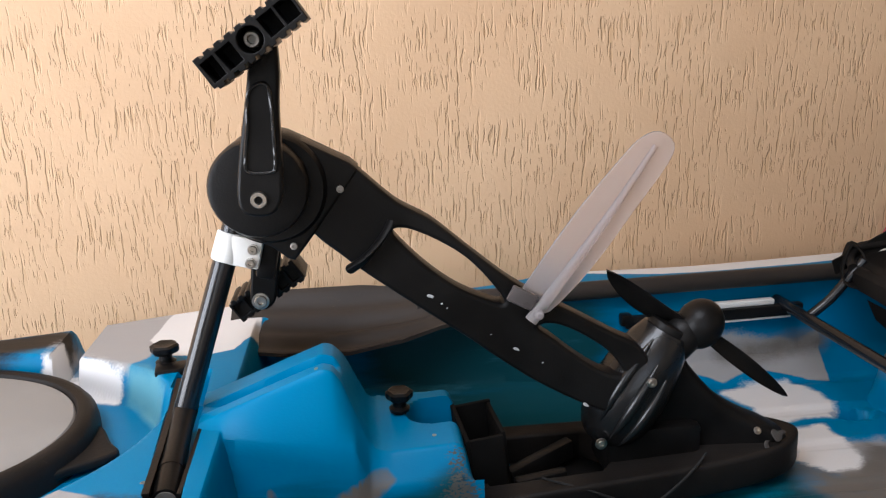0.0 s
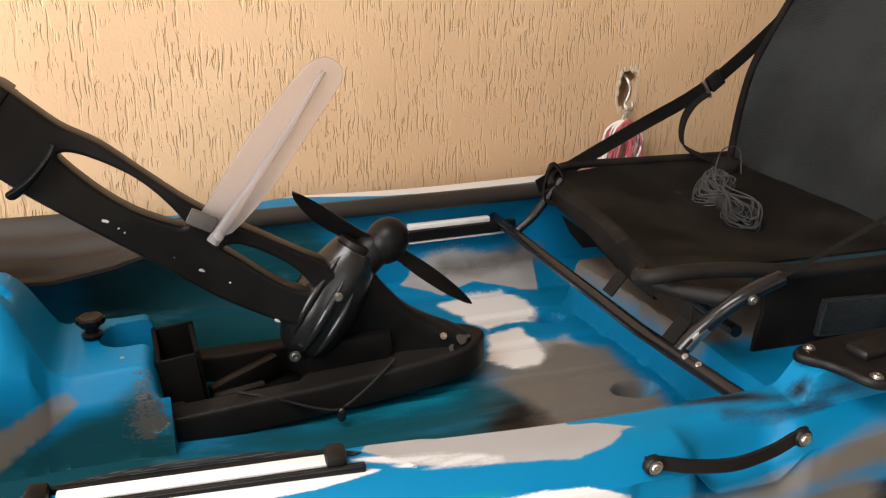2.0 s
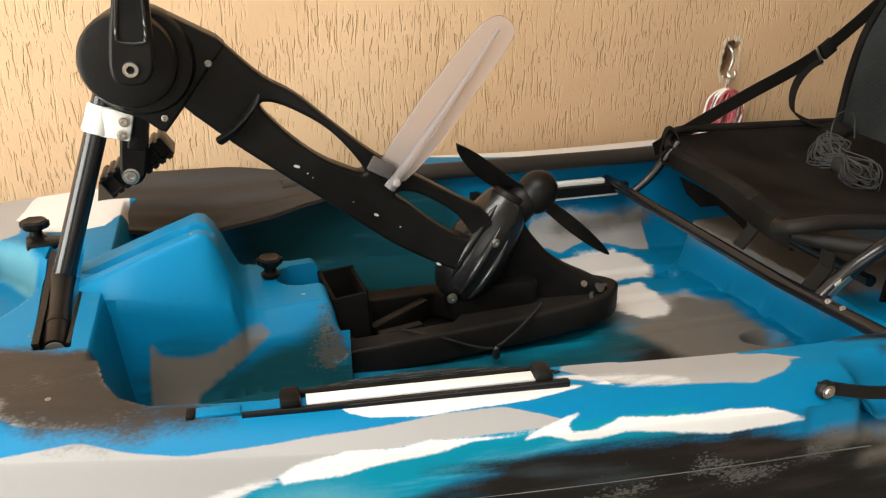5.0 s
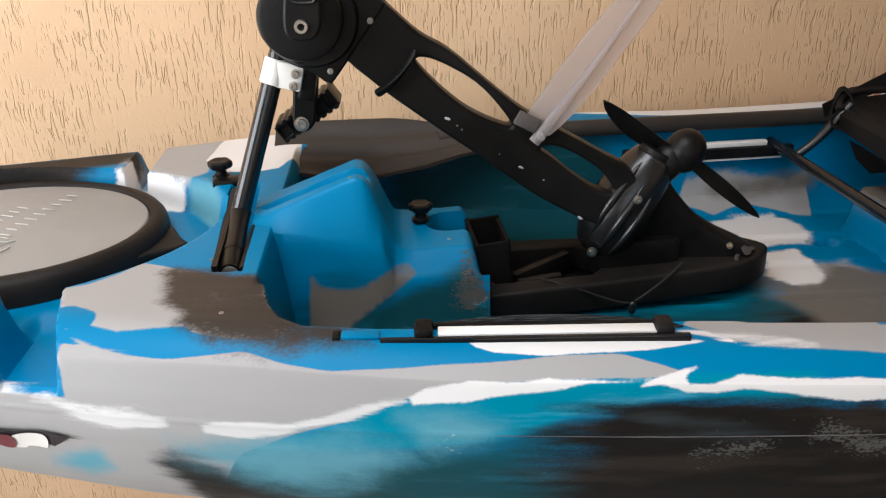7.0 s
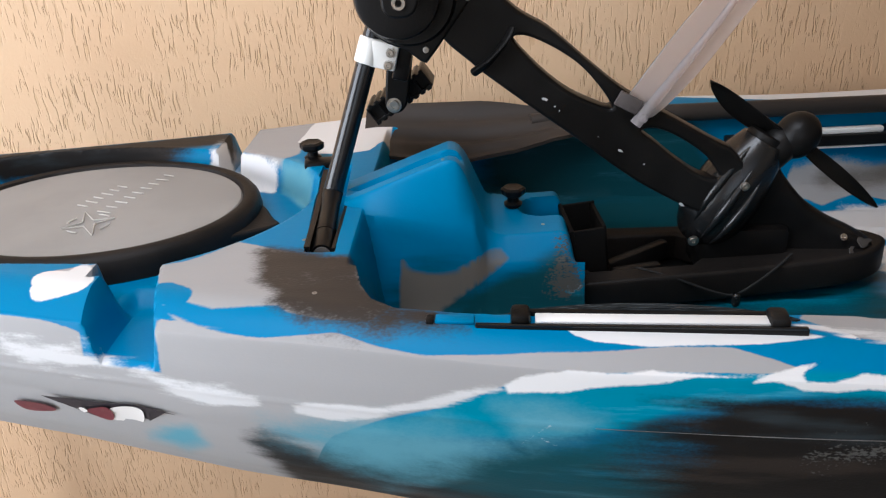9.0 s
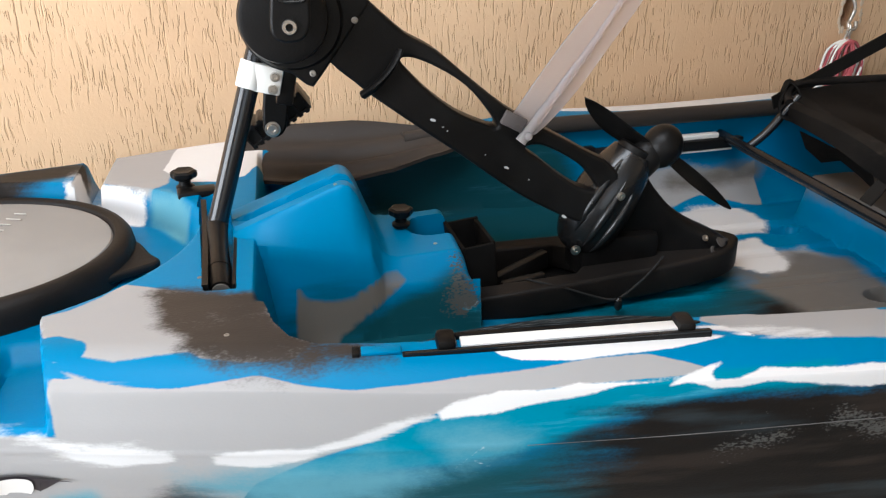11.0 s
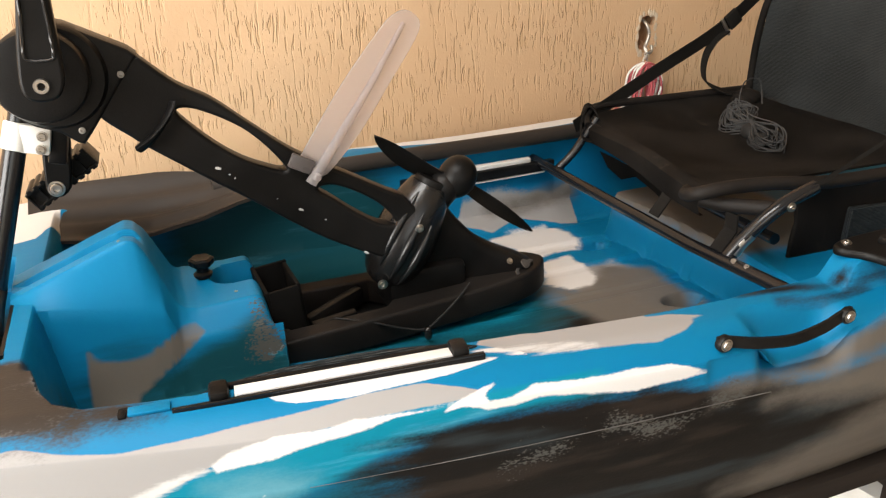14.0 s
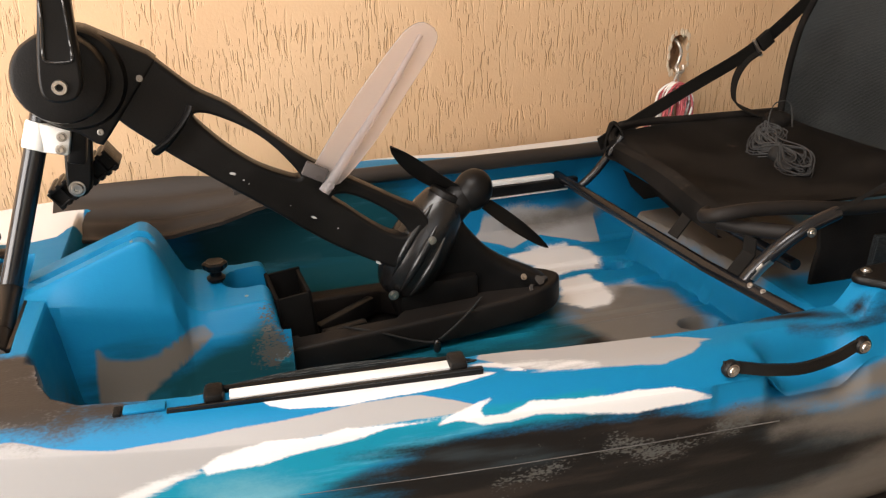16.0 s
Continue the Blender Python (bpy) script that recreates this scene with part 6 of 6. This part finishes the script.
def cord_coil():
    rnd = random.Random(11)
    c = Vector((1.075, 1.005, 0.984))
    ax = Vector((-0.03, -0.18, -0.035)).normalized()
    side = Vector((0.80, -0.1, 0.42)).normalized()
    for k in range(22):
        a, b = rnd.uniform(0.055, 0.095), rnd.uniform(0.060, 0.110)
        w1, w2 = rnd.uniform(0.004, 0.035), rnd.uniform(0.004, 0.030)
        z0 = rnd.uniform(-0.006, 0.014)
        s = rnd.uniform(-0.010, 0.010)
        loop = [c + ax * (-0.01) + side * (s + 0.003), c - ax * a * 0.6 + side * (s + w1), c - ax * a + side * s * 1.5 + Vector((0, 0, 0.006)), c - ax * a * 0.6 + side * (s - w1), c + side * s * 0.6,
                c + ax * b * 0.6 + side * (s - w2), c + ax * b + side * s * 1.6, c + ax * b * 0.6 + side * (s + w2)]
        loop = [p + Vector((0, 0, z0 + rnd.uniform(-0.003, 0.006))) for p in loop]
        part("strand", add_tube(bmesh.new(), curve_through(loop, 7, True), 0.0013, 6, closed=True), CORD, coil)
    part("tie", tube([c + ax * t - Vector((0, 0, 0.002)) for t in (-0.014, -0.005, 0.008, 0.02)], [0.010, 0.016, 0.015, 0.010], 14), THIN_CORD, coil, "black wrap in the middle")
    part("tie", tube([c + ax * t + Vector((0, 0, -0.004)) for t in (0.03, 0.045, 0.06)], [0.014, 0.02, 0.014], 14), THIN_CORD, coil)
    loose = curve_through([c + Vector((-0.0, 0.02, 0.01)), c + Vector((0.01, 0.05, 0.04)), c + Vector((0.035, 0.07, 0.075)), c + Vector((0.07, 0.07, 0.075)), c + Vector((0.075, 0.06, 0.03))], 6)
    part("strand", tube(loose, 0.0012, 6), CORD, coil)


cord_coil()
part_bag = thing("cord_pouch", "small black cloth pouch on the seat by the strap end", "pouch")
pb = bmesh.new()
bmesh.ops.create_icosphere(pb, subdivisions=3, radius=1)
for v in pb.verts:
    n = 1 + 0.18 * noise.noise(v.co * 2.2)
    v.co = Vector((v.co.x * 0.030 * n + 1.185, v.co.y * 0.030 * n + 1.150, v.co.z * 0.018 * n + 1.006))
part("cloth", pb, FABRIC, part_bag)

# ---- iron hook in the wall with chain and rope ----
hook = thing("wall_hook", "galvanised wire hook set in a broken wall pocket", "hook")
hy = wall_y(1.11)
part("wire", tube([(1.102, hy + 0.03, 1.158), (1.100, hy - 0.004, 1.150), (1.106, hy - 0.012, 1.128), (1.100, hy - 0.012, 1.105), (1.094, hy - 0.016, 1.096), (1.098, hy - 0.022, 1.086), (1.110, hy - 0.020, 1.088), (1.113, hy - 0.014, 1.100)], 0.0038, 12, 6), GALVANISED, hook)
chain = thing("chain", "short galvanised chain hanging from the wall hook", "chain")
for k in range(7):
    z = 1.083 - 0.020 * k
    ring = []
    for a in range(20):
        q = 2 * math.pi * a / 20
        off = Vector((math.cos(q) * 0.006, 0, math.sin(q) * 0.013)) if k % 2 else Vector((0.002 * math.cos(q), math.cos(q) * 0.006, math.sin(q) * 0.013))
        ring.append(Vector((1.096 - 0.001 * k, hy - 0.020, z)) + off)
    part("link", add_tube(bmesh.new(), ring, 0.0022, 8, closed=True), GALVANISED, chain)
rope = thing("rope_hank", "faded red and white rope hank hung on the wall hook", "rope")


def rope_hank():
    rnd = random.Random(21)
    for k in range(20):
        wdt, drop = rnd.uniform(0.012, 0.048), rnd.uniform(0.09, 0.17)
        cx = 1.093 + rnd.uniform(-0.006, 0.006)
        y = hy - 0.016 - rnd.uniform(0, 0.022)
        sway = rnd.uniform(-0.045, 0.02)
        loop = [(cx, y, 1.062), (cx - wdt * 0.7, y, 1.050), (cx - wdt, y, 1.02), (cx - wdt * 0.9 + sway, y, 1.055 - drop), (cx + sway, y - 0.004, 1.045 - drop), (cx + wdt * 0.75 + sway, y, 1.055 - drop), (cx + wdt * 0.9, y, 1.01), (cx + wdt * 0.5, y, 1.048)]
        part("strand", add_tube(bmesh.new(), curve_through(loop, 6, True), 0.0027, 7, closed=True), WHITE_NYLON if k % 3 == 1 else RED_ROPE, rope)


rope_hank()
for hung in (hook, chain, rope):
    hung.location += Vector((0.034, 0.0017, -0.026))

# ---- rack under the hull ----
rack = thing("boat_rack", "dark wooden beam rack carrying the kayak", "rack")
part("beam", block(1.5, 0.045, 0.034, pose(1.25, 0.500, 0.634, 0, -1.5, 0), 0.004), DARK_WOOD, rack, "dark lengthwise beam")
part("beam", block(1.5, 0.07, 0.05, pose(1.25, 1.25, 0.622, 0, -1.5, 0), 0.004), DARK_WOOD, rack)
for x in (1.02, 1.85):
    part("cross_beam", block(0.06, 0.9, 0.05, pose(x, 0.9, 0.572), 0.004), DARK_WOOD, rack)
    for y in (0.5, 1.25):
        part("leg", block(0.05, 0.05, 0.70, pose(x, y, 0.198), 0.004), DARK_WOOD, rack)
for x in (-1.16,):
    part("cross_beam", block(0.06, 0.7, 0.05, pose(x, 0.87, 0.62), 0.004), DARK_WOOD, rack)
    for y in (0.6, 1.12):
        part("leg", block(0.05, 0.05, 0.75, pose(x, y, 0.223), 0.004), DARK_WOOD, rack)
carton = thing("carton", "white printed cardboard carton on the floor under the rack", "box")
cb = part("carton_body", block(0.3, 0.22, 0.41, pose(1.42, 0.78, 0.055, 0, 0, 12), 0.003), CARDBOARD, carton)
for k in range(5):
    part("print_bar", block(0.03 + 0.012 * (k % 3), 0.002, 0.008, pose(1.32 + 0.03 * (k % 2), 0.652 + 0.006 * (k % 2), 0.23 - 0.03 * k, 0, 0, 12), 0), INK, cb)
